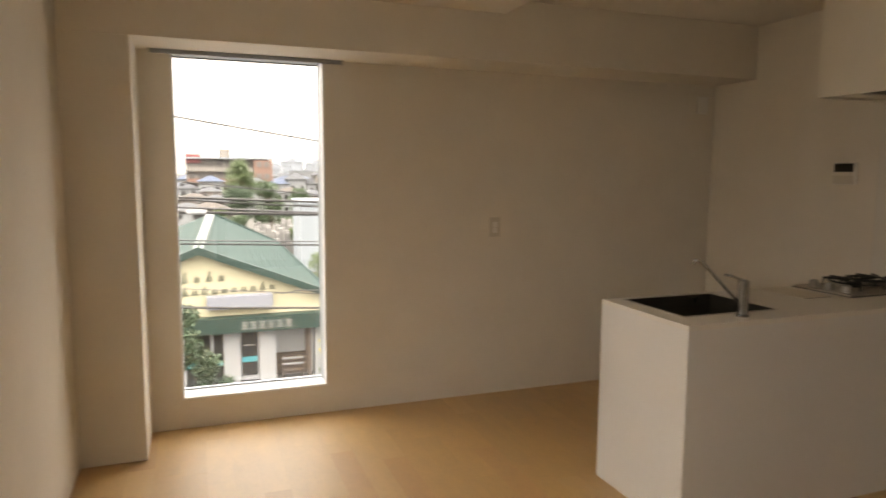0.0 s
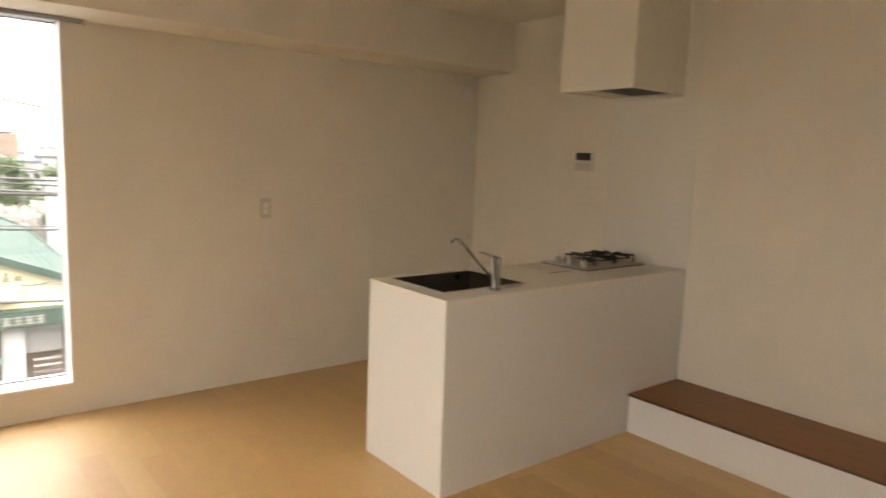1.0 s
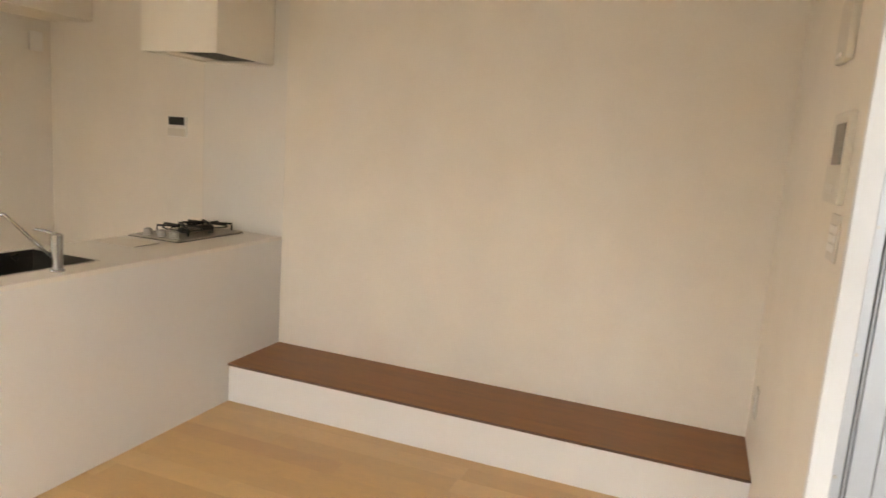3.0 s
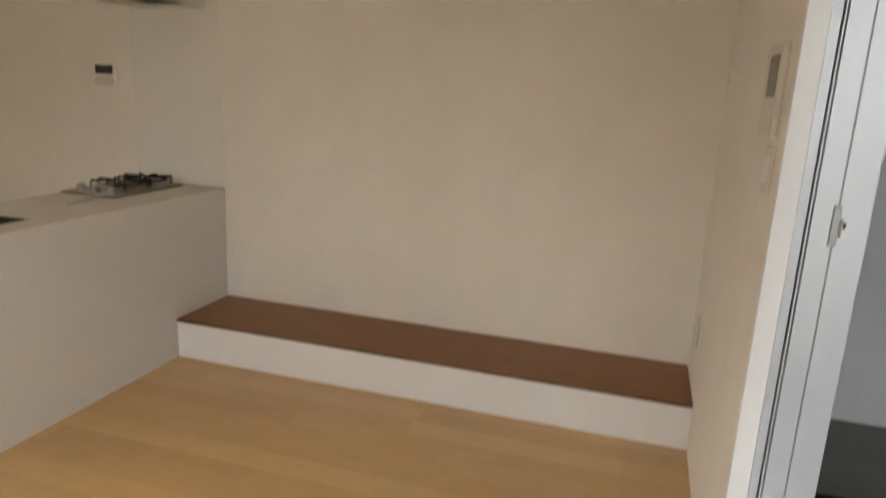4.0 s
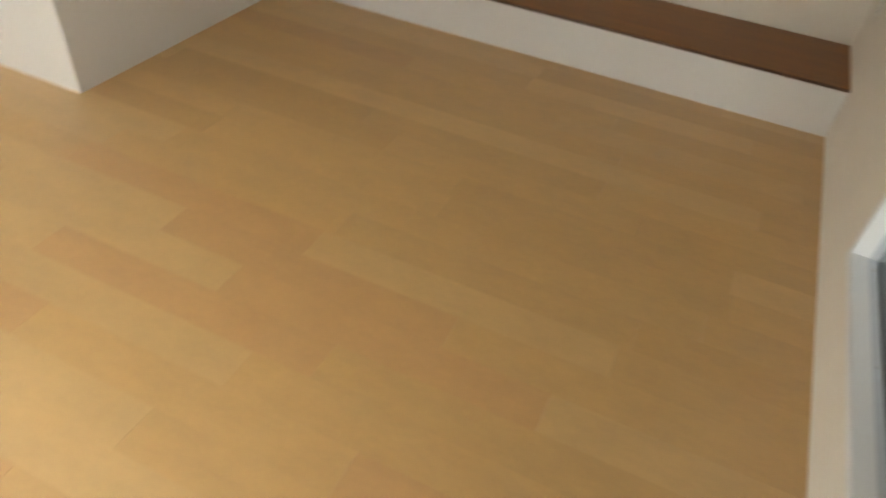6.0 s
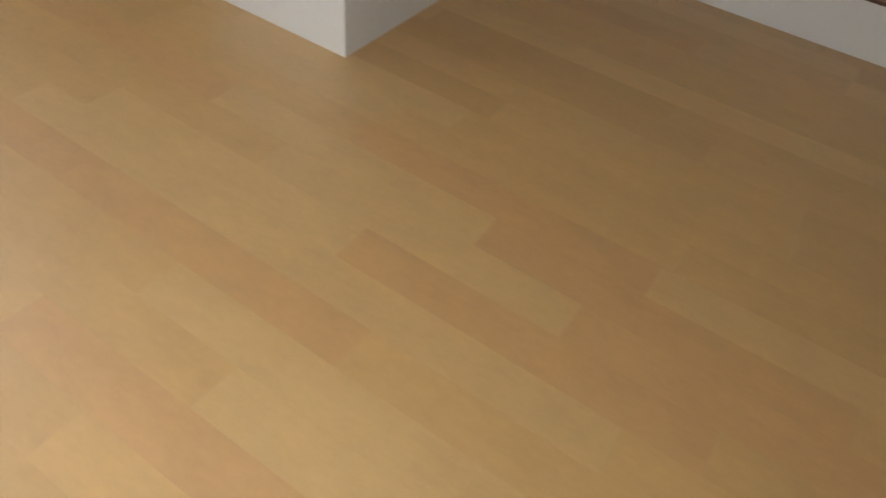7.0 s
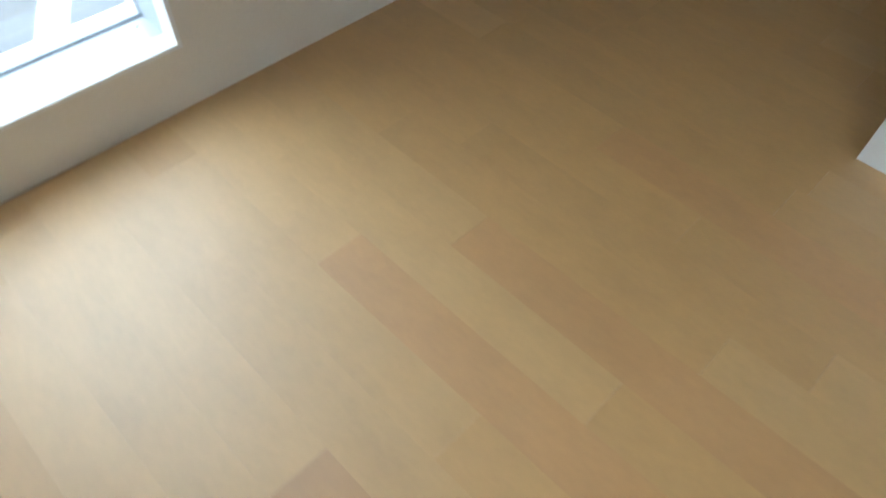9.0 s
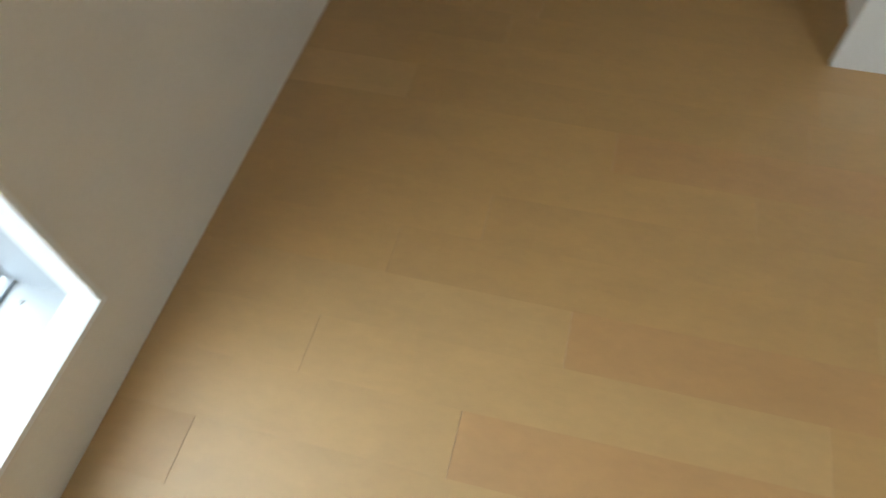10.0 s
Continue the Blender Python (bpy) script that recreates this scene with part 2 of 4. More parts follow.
def tube(bm, pts, r, seg=10, r_end=None):
    """A round bar along a line of points."""
    pts = [Vector(p) for p in pts]
    rings = []
    for i, p in enumerate(pts):
        d = (pts[min(i + 1, len(pts) - 1)] - pts[max(i - 1, 0)]).normalized()
        a = d.orthogonal().normalized() if i == 0 else (rings[-1][1] - d * rings[-1][1].dot(d)).normalized()
        b = d.cross(a)
        rad = r if r_end is None else r + (r_end - r) * i / max(1, len(pts) - 1)
        rings.append(([bm.verts.new(p + rad * (math.cos(2 * math.pi * k / seg) * a + math.sin(2 * math.pi * k / seg) * b)) for k in range(seg)], a))
    for (q, _), (w, _) in zip(rings, rings[1:]):
        for k in range(seg):
            bm.faces.new((q[k], q[(k + 1) % seg], w[(k + 1) % seg], w[k]))
    bm.faces.new(rings[0][0][::-1])
    bm.faces.new(rings[-1][0])
    return bm


def lathe(bm, cx, cy, profile, seg=24):
    """A turned body round the upright through (cx, cy); profile: (radius, z)."""
    rings = [[bm.verts.new((cx + r * math.cos(2 * math.pi * k / seg), cy + r * math.sin(2 * math.pi * k / seg), z)) for k in range(seg)] for r, z in profile]
    for q, w in zip(rings, rings[1:]):
        for k in range(seg):
            bm.faces.new((q[k], q[(k + 1) % seg], w[(k + 1) % seg], w[k]))
    bm.faces.new(rings[0][::-1])
    bm.faces.new(rings[-1])
    return bm


def mesh_of(name, bm, material, at=(0, 0, 0), smooth=False):
    bmesh.ops.recalc_face_normals(bm, faces=bm.faces)
    if smooth:
        for f in bm.faces:
            f.smooth = True
    bm.transform(Matrix.Translation(-Vector(at)))
    me = bpy.data.meshes.new(name)
    bm.to_mesh(me)
    bm.free()
    me.materials.append(material)
    return me


ORIGIN = {}


def solid(name, bm, material, label, category, group="", kind="", at=(0, 0, 0), smooth=False):
    """A thing that is one mesh, given in world coordinates."""
    ob = new(name, mesh_of(name, bm, material, at, smooth))
    ob.location = at
    ORIGIN[ob.name] = Vector(at)
    return tagged(ob, label, category, group, kind)


def thing(name, at, label, category, group="", kind=""):
    ob = new(name)
    ob.empty_display_size = 0.05
    ob.location = at
    ORIGIN[ob.name] = Vector(at)
    return tagged(ob, label, category, group, kind)


def part(name, bm, material, parent, label="", smooth=False):
    """A part, given in world coordinates, as ONE mesh under a thing or a part."""
    at = ORIGIN[parent.name]
    ob = new(name, mesh_of(name, bm, material, at, smooth))
    ob.parent = parent
    ORIGIN[ob.name] = at
    return tagged(ob, label)


def shadowless(ob):
    ob.visible_shadow = False
    return ob


# ---- the room's plan ----
WEST, EAST, SOUTH, NORTH = -4.046, 0.0, 0.0, 4.41
COL_X, COL_Y = -3.747, 4.037          # corner column and beam face
BEAM_Z, LOW_CEIL, HIGH_CEIL, STEP_X = 2.05, 2.31, 2.39, -1.83
WIN = (-3.575, -2.79, 0.175, 2.045)   # north window: x0, x1, z0, z1
DOOR = (-3.25, -1.51, 0.21, 2.05)     # balcony door
TOP = 2.6


def holed_wall(axis, d0, d1, u0, u1, v0, v1, hole):
    """Four blocks round an opening; axis is the wall's thickness axis."""
    bm = bmesh.new()
    a0, a1, b0, b1 = hole
    for p0, p1, q0, q1 in ((u0, a0, v0, v1), (a1, u1, v0, v1), (a0, a1, v0, b0), (a0, a1, b1, v1)):
        if axis == "y":
            box(bm, p0, p1, d0, d1, q0, q1)
        else:
            box(bm, d0, d1, p0, p1, q0, q1)
    bmesh.ops.remove_doubles(bm, verts=bm.verts, dist=0.0005)
    return bm


wall_north = solid("wall_north", holed_wall("y", NORTH, NORTH + 0.188, WEST, EAST, -0.1, TOP, (WIN[0] - 0.012, WIN[1] + 0.012, WIN[2] - 0.012, WIN[3] + 0.012)),
                   M_WALL, "white wallpapered wall with a tall narrow window", "wall", kind="structure")
wall_south = solid("wall_south", holed_wall("y", SOUTH - 0.2, SOUTH, WEST, EAST, -0.1, TOP, (DOOR[0] - 0.025, DOOR[1] + 0.025, DOOR[2] - 0.025, DOOR[3] + 0.025)),
                   M_WALL, "cream wallpapered wall with a balcony door opening", "wall", kind="structure")
wall_east = solid("wall_east", boxed(EAST, EAST + 0.15, SOUTH - 0.2, NORTH + 0.22, -0.1, TOP), M_WALL,
                  "plain white wallpapered wall behind the bench and counter", "wall", kind="structure")
# unseen opening added in this wall to let in sky light from the west
wall_west = solid("wall_west", holed_wall("x", WEST - 0.15, WEST, SOUTH - 0.2, NORTH + 0.22, -0.1, TOP, (1.1, 2.3, 0.8, 1.95)), M_WALL,
                  "plain white wallpapered wall behind the camera", "wall", kind="structure")
column = solid("corner_column", boxed(WEST, COL_X, COL_Y, NORTH, 0.0, BEAM_Z, bevel=0.003), M_WALL,
               "square wallpapered column in the room's corner", "column", kind="structure")
beam = solid("ceiling_beam", boxed(WEST, EAST, COL_Y, NORTH, BEAM_Z, TOP, bevel=0.003), M_WALL,
             "wallpapered beam over the window wall", "beam", kind="structure")
bm = boxed(WEST, STEP_X, SOUTH, COL_Y, LOW_CEIL, TOP)
box(bm, STEP_X, EAST, SOUTH, COL_Y, HIGH_CEIL, TOP)
ceiling = solid("ceiling", bm, M_CEIL, "white papered ceiling, higher over the kitchen", "ceiling", kind="structure")
bm = boxed(WEST - 0.15, EAST + 0.15, SOUTH - 0.2, NORTH + 0.22, TOP, TOP + 0.2)
solid("roof_slab", bm, M_CONCRETE, "concrete slab over the room", "slab", kind="structure")
floor = solid("floor", boxed(WEST, EAST, SOUTH, NORTH, -0.1, -0.012), M_SUBFLOOR,
              "pale birch strip floor with staggered boards", "floor", kind="structure")
solid("storeys_below", boxed(WEST - 0.15, EAST + 0.15, SOUTH - 0.2, NORTH + 0.22, -7.4, -0.1), M_RENDER,
      "plain rendered storeys under the flat", "building", kind="structure")

# ---- north window ----
x0, x1, z0, z1 = WIN
GY = 4.575
win = thing("window_1", ((x0 + x1) / 2, NORTH, z0), "tall narrow window, fixed pane in white frame", "window", kind="structure")
bm = boxed(x0 - 0.012, x1 + 0.012, NORTH - 0.004, 4.469, z0 - 0.012, z0, bevel=0.002)
part("window_sill", bm, M_TRIM, win, "glossy white sill board")
for a, b in ((x0 - 0.012, x0), (x1, x1 + 0.012)):
    part("window_lining", boxed(a, b, NORTH - 0.004, 4.469, z0, z1, bevel=0.002), M_TRIM, win, "white lining board")
part("window_lining", boxed(x0 - 0.012, x1 + 0.012, NORTH - 0.004, 4.469, z1, z1 + 0.012, bevel=0.002), M_TRIM, win, "white lining board")
fr = part("window_frame", boxed(x0 - 0.01, x1 + 0.01, 4.471, 4.597, z0 - 0.012, z0 - 0.004, bevel=0.001), M_ALU, win, "white aluminium frame")
for a, b in ((x0 - 0.012, x0 - 0.003), (x1 + 0.003, x1 + 0.012)):
    part("frame_side", boxed(a, b, 4.471, 4.597, z0 - 0.004, z1 + 0.004), M_ALU_WIN, fr)
    part("frame_joint", boxed(a - 0.0005, b + 0.0005, 4.4692, 4.4708, z0 - 0.002, z1), M_ALU_DARK, fr, "dark joint line")
part("frame_head", boxed(x0 - 0.01, x1 + 0.01, 4.471, 4.597, z1 + 0.003, z1 + 0.012), M_ALU, fr)
for a, b, c, d in ((x0 - 0.003, x1 + 0.003, z0 - 0.004, z0 + 0.003), (x0 - 0.003, x1 + 0.003, z1 - 0.003, z1 + 0.003)):
    part("glazing_bead", boxed(a, b, GY - 0.006, GY + 0.02, c, d, bevel=0.001), M_ALU_WIN, fr, "pale glazing bead")
for a, b in ((x0 - 0.003, x0 - 0.001), (x1 + 0.001, x1 + 0.003)):
    part("gasket", boxed(a, b, GY - 0.004, GY + 0.02, z0 + 0.003, z1 - 0.003), M_ALU_DARK, fr, "dark rubber gasket")
for sx, sz in ((x1 - 0.03, 0), (x1 - 0.4, 0), (x0 + 0.03, 0)):
    part("screw", lathe(bmesh.new(), sx, 4.536, [(0.004, z0 - 0.004), (0.004, z0 - 0.002), (0.002, z0 - 0.0015)], 8), M_ALU_DARK, fr)
shadowless(part("pane", boxed(x0 - 0.002, x1 + 0.002, GY + 0.004, GY + 0.009, z0 - 0.002, z1 + 0.002), M_GLASS, win, "clear glass pane"))
rail = thing("curtain_rail", (-3.18, 4.36, 2.05), "grey metal curtain rail under the beam", "curtain rail")
part("rail", boxed(-3.685, -2.685, 4.35, 4.372, 2.028, 2.049, bevel=0.003), M_ALU_DARK, rail)
for k in range(3):
    part("bracket", boxed(-3.62 + 0.43 * k, -3.59 + 0.43 * k, 4.372, 4.41, 2.034, 2.049, bevel=0.002), M_ALU, rail)
for ex in (-3.69, -2.69):
    part("end_cap", boxed(ex, ex + 0.012, 4.347, 4.375, 2.024, 2.0495, bevel=0.003), M_PLASTIC_GREY, rail)

# ---- balcony door ----
dx0, dx1, dz0, dz1 = DOOR
door = thing("door_1", ((dx0 + dx1) / 2, -0.1, dz0), "white aluminium sliding balcony door, slid open", "door", kind="structure")
for a, b in ((dx1, dx1 + 0.025), (dx0 - 0.025, dx0)):
    part("casing", boxed(a, b, -0.045, 0.004, dz0, dz1, bevel=0.0015), M_CASING, door, "white wooden lining")
part("casing", boxed(dx0 - 0.025, dx1 + 0.025, -0.042, 0.004, dz0 - 0.025, dz0, bevel=0.0015), M_CASING, door, "white wooden threshold board")
part("casing", boxed(dx0 - 0.025, dx1 + 0.025, -0.045, 0.004, dz1, dz1 + 0.025, bevel=0.0015), M_CASING, door, "white wooden lining")


def door_jamb(s, xf):
    """Aluminium jamb; s: side of the wall body, xf: face towards the opening."""
    jamb = part("jamb", boxed(xf + s * 0.014, xf + s * 0.025, -0.2, -0.045, dz0 - 0.02, dz1 + 0.02), M_BLACK, door, "jamb with dark grooves")
    for y0, y1, d in ((-0.0665, -0.045, 0.0), (-0.0755, -0.0715, 0.0), (-0.129, -0.0795, 0.002), (-0.2, -0.1325, 0.001)):
        part("jamb_strip", boxed(xf + s * d, xf + s * 0.014, y0, y1, dz0 - 0.02, dz1 + 0.02, bevel=0.001), M_ALU, jamb, "pale aluminium strip")
    part("jamb_seal", boxed(xf + s * 0.006, xf + s * 0.0135, -0.1326, -0.1289, dz0 - 0.02, dz1 + 0.02), M_ALU_DARK, jamb, "grey seal strip")
    for z in (0.44, 0.738, 1.042, 1.341, 1.639, 1.9):
        part("screw", tube(bmesh.new(), [(xf - s * 0.0018, -0.051, z), (xf + s * 0.004, -0.051, z)], 0.0042, 10), M_STEEL, jamb)
    return jamb


jamb = door_jamb(1, dx1)
part("latch_plate", boxed(dx1 - 0.006, dx1 + 0.004, -0.137, -0.121, 1.14, 1.235, bevel=0.002), M_ALU_DARK, jamb, "grey latch plate")
bm = boxed(dx1 - 0.018, dx1 + 0.002, -0.15, -0.138, 1.165, 1.205, bevel=0.003)
part("latch_catch", bm, M_PLASTIC, jamb, "white latch catch")
part("latch_slot", boxed(dx1 - 0.0195, dx1 - 0.0175, -0.147, -0.141, 1.185, 1.2), M_BLACK, jamb)
door_jamb(-1, dx0)
track = part("threshold_track", boxed(dx0, dx1, -0.2, -0.042, dz0 - 0.024, dz0 - 0.018), M_BLACK, door, "dark threshold channel")
for y0, y1, zt, m in ((-0.0625, -0.042, 0.0, M_ALU), (-0.0795, -0.0715, 0.002, M_ALU_DARK), (-0.0965, -0.0885, 0.0, M_ALU), (-0.178, -0.1055, -0.004, M_ALU_SILL)):
    part("track_rail", boxed(dx0, dx1, y0, y1, dz0 - 0.018, dz0 + zt, bevel=0.0012), m, track, "aluminium rail")
for k in range(5):
    xs = dx1 - 0.05 - 0.36 * k
    part("screw", lathe(bmesh.new(), xs, -0.052, [(0.004, dz0), (0.004, dz0 + 0.0015), (0.002, dz0 + 0.002)], 8), M_STEEL, track)
part("drip_edge", boxed(dx0, dx1, -0.2005, -0.1785, dz0 - 0.018, dz0 - 0.01), M_DECK, track, "black drip edge")
part("head_track", boxed(dx0, dx1, -0.2, -0.045, dz1, dz1 + 0.02), M_ALU, door)


def sash(xl, xr, yc, lead):
    """A sliding sash: two wide grooved stiles, rails, edge strip and pane."""
    w = 0.085
    s = part("sash", boxed(xr - w, xr, yc - 0.014, yc + 0.011, dz0 + 0.004, dz1 - 0.004, bevel=0.003), M_SASH, door, "aluminium sliding sash")
    part("stile", boxed(xl, xl + w, yc - 0.014, yc + 0.014, dz0 + 0.004, dz1 - 0.004, bevel=0.003), M_SASH, s)
    for a, b in ((dz0 + 0.004, dz0 + 0.075), (dz1 - 0.06, dz1 - 0.004)):
        part("sash_rail", boxed(xl + w, xr - w, yc - 0.012, yc + 0.012, a, b, bevel=0.002), M_SASH, s)
    part("gasket", boxed(xr, xr + 0.006, yc - 0.008, yc + 0.012, dz0 + 0.004, dz1 - 0.004, bevel=0.001), M_OLIVE if lead else M_BLACK, s, "olive rubber edge strip" if lead else "black rubber edge strip")
    for a, b, h in ((0.002, 0.02, 0.0155), (0.026, 0.033, 0.0145), (0.047, 0.054, 0.0145), (0.06, 0.083, 0.0155)):
        part("stile_rib", boxed(xr - b, xr - a, yc + 0.011, yc + h, dz0 + 0.006, dz1 - 0.006, bevel=0.0012), M_SASH, s)
    shadowless(part("pane", boxed(xl + w, xr - w, yc - 0.003, yc + 0.003, dz0 + 0.075, dz1 - 0.06), M_GLASS, s, "clear glass pane"))


sash(dx0 + 0.006, -2.325, -0.09, True)
sash(dx0 + 0.02, -2.31, -0.128, False)

# ---- balcony ----
balcony = thing("balcony_deck", (-2.3, -0.8, 0.05), "nearly black timber balcony deck with screws", "deck", kind="structure")
BY = 0.145
DECK_END = -0.86
deck_mesh = mesh_of("deck_board", box(bmesh.new(), -2.1, 2.1, -0.04, 0.04, -0.03, 0.0, bevel=0.002), M_DECK)
screw_mesh = mesh_of("deck_screw", lathe(bmesh.new(), 0, 0, [(0.0035, 0.0), (0.0035, 0.001), (0.002, 0.0015)], 8), M_ALU_DARK)
for k in range(13):
    b = new("deck_board", deck_mesh)
    b.parent, b.location = balcony, Vector((DECK_END - 2.1, -0.242 - 0.0835 * k, BY)) - Vector(balcony.location)
    for xs in (-1.19, -1.53, -1.87, -2.21, -2.55, -2.89):
        for dy in (-0.0135, 0.0135):
            sc = new("screw", screw_mesh)
            sc.parent, sc.location = b, (xs - DECK_END + 2.1, dy, 0)
joist = boxed(DECK_END - 0.06, DECK_END - 0.01, -1.28, -0.205, 0.07, BY - 0.03)
part("joist", joist, M_DECK, balcony, "dark timber joist under the deck end")
solid("balcony_floor", boxed(-5.0, 0.15, -1.42, -0.2, -0.1, 0.07), M_CONCRETE, "dark grey concrete balcony floor", "floor", kind="structure")
solid("balcony_end_wall", boxed(-0.03, 0.15, -1.42, -0.2, 0.07, 2.3), M_RENDER, "pale grey rendered balcony end wall", "wall", kind="structure")
# unseen slab, added to keep overhead sky light off the balcony and door
solid("balcony_shade_slab", boxed(-5.0, 0.15, -2.2, -0.2, 2.3, 2.5), M_RENDER, "slab of the balcony above", "slab", kind="structure")
# unseen parapet, its height chosen to leave a narrow gap for light
solid("balcony_shade_wall", boxed(-5.0, -0.03, -1.42, -1.3, 0.07, 1.85), M_RENDER, "plain rendered balcony parapet", "wall", kind="structure")

# ---- kitchen counter ----
CX, CY0, CY1, CH = -1.735, 2.57, 3.15, 0.85
counter = thing("kitchen_counter", (CX / 2, (CY0 + CY1) / 2, 0), "plain white laminate kitchen peninsula counter", "counter")
part("side_panel", boxed(CX, EAST - 0.002, CY0, CY0 + 0.02, 0.0, CH - 0.02, bevel=0.0012), M_LAMINATE, counter, "white laminate panel")
part("end_panel", boxed(CX, CX + 0.02, CY0 + 0.02, CY1, 0.0, CH - 0.02, bevel=0.0012), M_LAMINATE, counter, "white laminate end panel")
part("plinth", boxed(CX + 0.02, EAST - 0.002, CY1 - 0.08, CY1 - 0.065, 0.0, 0.09), M_LAMINATE, counter)
part("carcass_base", boxed(CX + 0.02, EAST - 0.002, CY0 + 0.02, CY1 - 0.02, 0.09, 0.106), M_LAMINATE, counter)
for k in range(3):
    a = CX + 0.022 + k * 0.5703
    d = part("cabinet_door", boxed(a + 0.002, a + 0.567, CY1 - 0.02, CY1 - 0.001, 0.1, CH - 0.03, bevel=0.0015), M_LAMINATE, counter)
    part("finger_grip", boxed(a + 0.05, a + 0.52, CY1 - 0.001, CY1 + 0.006, CH - 0.05, CH - 0.036, bevel=0.001), M_STEEL, d)
SX0, SX1, SY0, SY1 = -1.64, -1.152, 2.712, 3.105
bm = bmesh.new()
for a, b, c, d in ((CX, SX0, CY0, CY1), (SX1, EAST - 0.002, CY0, CY1), (SX0, SX1, CY0, SY0), (SX0, SX1, SY1, CY1)):
    box(bm, a, b, c, d, CH - 0.02, CH)
bmesh.ops.remove_doubles(bm, verts=bm.verts, dist=0.0005)
worktop = solid("worktop", bm, M_WORKTOP, "thin white worktop with a cut-out for the sink", "worktop", at=(CX / 2, 2.86, CH - 0.02))

sink = thing("kitchen_sink", ((SX0 + SX1) / 2, (SY0 + SY1) / 2, CH - 0.2), "dark steel rectangular sink sunk into the worktop", "sink")
bm = bmesh.new()
t = 0.004
box(bm, SX0 + 0.002, SX1 - 0.002, SY0 + 0.002, SY1 - 0.002, CH - 0.2, CH - 0.196)
box(bm, SX0 + 0.001, SX0 + t, SY0 + 0.001, SY1 - 0.001, CH - 0.196, CH + 0.0015)
box(bm, SX1 - t, SX1 - 0.001, SY0 + 0.001, SY1 - 0.001, CH - 0.196, CH + 0.0015)
box(bm, SX0 + t, SX1 - t, SY0 + 0.001, SY0 + t, CH - 0.196, CH + 0.0015)
box(bm, SX0 + t, SX1 - t, SY1 - t, SY1 - 0.001, CH - 0.196, CH + 0.0015)
part("basin", bm, M_BASIN, sink)
bm = bmesh.new()
for a, b, c, d in ((SX0 - 0.006, SX0 + 0.003, SY0 - 0.006, SY1 + 0.006), (SX1 - 0.003, SX1 + 0.006, SY0 - 0.006, SY1 + 0.006),
                   (SX0 + 0.003, SX1 - 0.003, SY0 - 0.006, SY0 + 0.003), (SX0 + 0.003, SX1 - 0.003, SY1 - 0.003, SY1 + 0.006)):
    box(bm, a, b, c, d, CH + 0.0002, CH + 0.0025)
part("rim", bm, M_STEEL, sink, "thin steel rim")
cxs, cys = (SX0 + SX1) / 2, (SY0 + SY1) / 2 + 0.05
part("drain", lathe(bmesh.new(), cxs, cys, [(0.06, CH - 0.196), (0.06, CH - 0.193), (0.052, CH - 0.1925), (0.048, CH - 0.195), (0.01, CH - 0.195)]), M_STEEL, sink, "round steel drain", smooth=False)

tap = thing("kitchen_tap", (-1.395, 2.652, CH), "chrome single-lever mixer tap with a thin slanting spout", "tap")
TX, TY = -1.395, 2.652
part("base", lathe(bmesh.new(), TX, TY, [(0.027, CH), (0.027, CH + 0.006), (0.0235, CH + 0.009)], 24), M_CHROME, tap, smooth=True)
part("body", lathe(bmesh.new(), TX, TY, [(0.0215, CH + 0.008), (0.0215, CH + 0.105), (0.0205, CH + 0.1055), (0.0205, CH + 0.1085)], 28), M_CHROME, tap)
part("cap", lathe(bmesh.new(), TX, TY, [(0.0225, CH + 0.1085), (0.0225, CH + 0.143), (0.0205, CH + 0.147), (0.008, CH + 0.148)], 28), M_CHROME, tap, "chrome cap that carries the lever")
d = Vector((-0.13, 0.148, 0)).normalized()
p0 = Vector((TX, TY, CH + 0.055)) + d * 0.018
tip = Vector((-1.512, 2.784, 1.074))
pts = [p0, p0.lerp(tip, 0.35), p0.lerp(tip, 0.7), p0.lerp(tip, 0.93), tip + Vector((0, 0, -0.003)), tip + d * 0.02 + Vector((0, 0, -0.006)), tip + d * 0.026 + Vector((0, 0, -0.022))]
part("spout", tube(bmesh.new(), pts, 0.0066, 12), M_CHROME, tap, "thin chrome spout", smooth=True)
lv = Vector((TX, TY, CH + 0.146))
bm = tube(bmesh.new(), [lv - d * 0.012, lv + d * 0.012 + Vector((0, 0, 0.004)), lv + d * 0.045 + Vector((0, 0, 0.016)), lv + d * 0.076 + Vector((0, 0, 0.021))], 0.0062, 10, 0.0045)
part("lever", bm, M_CHROME, tap, "chrome lever", smooth=True)

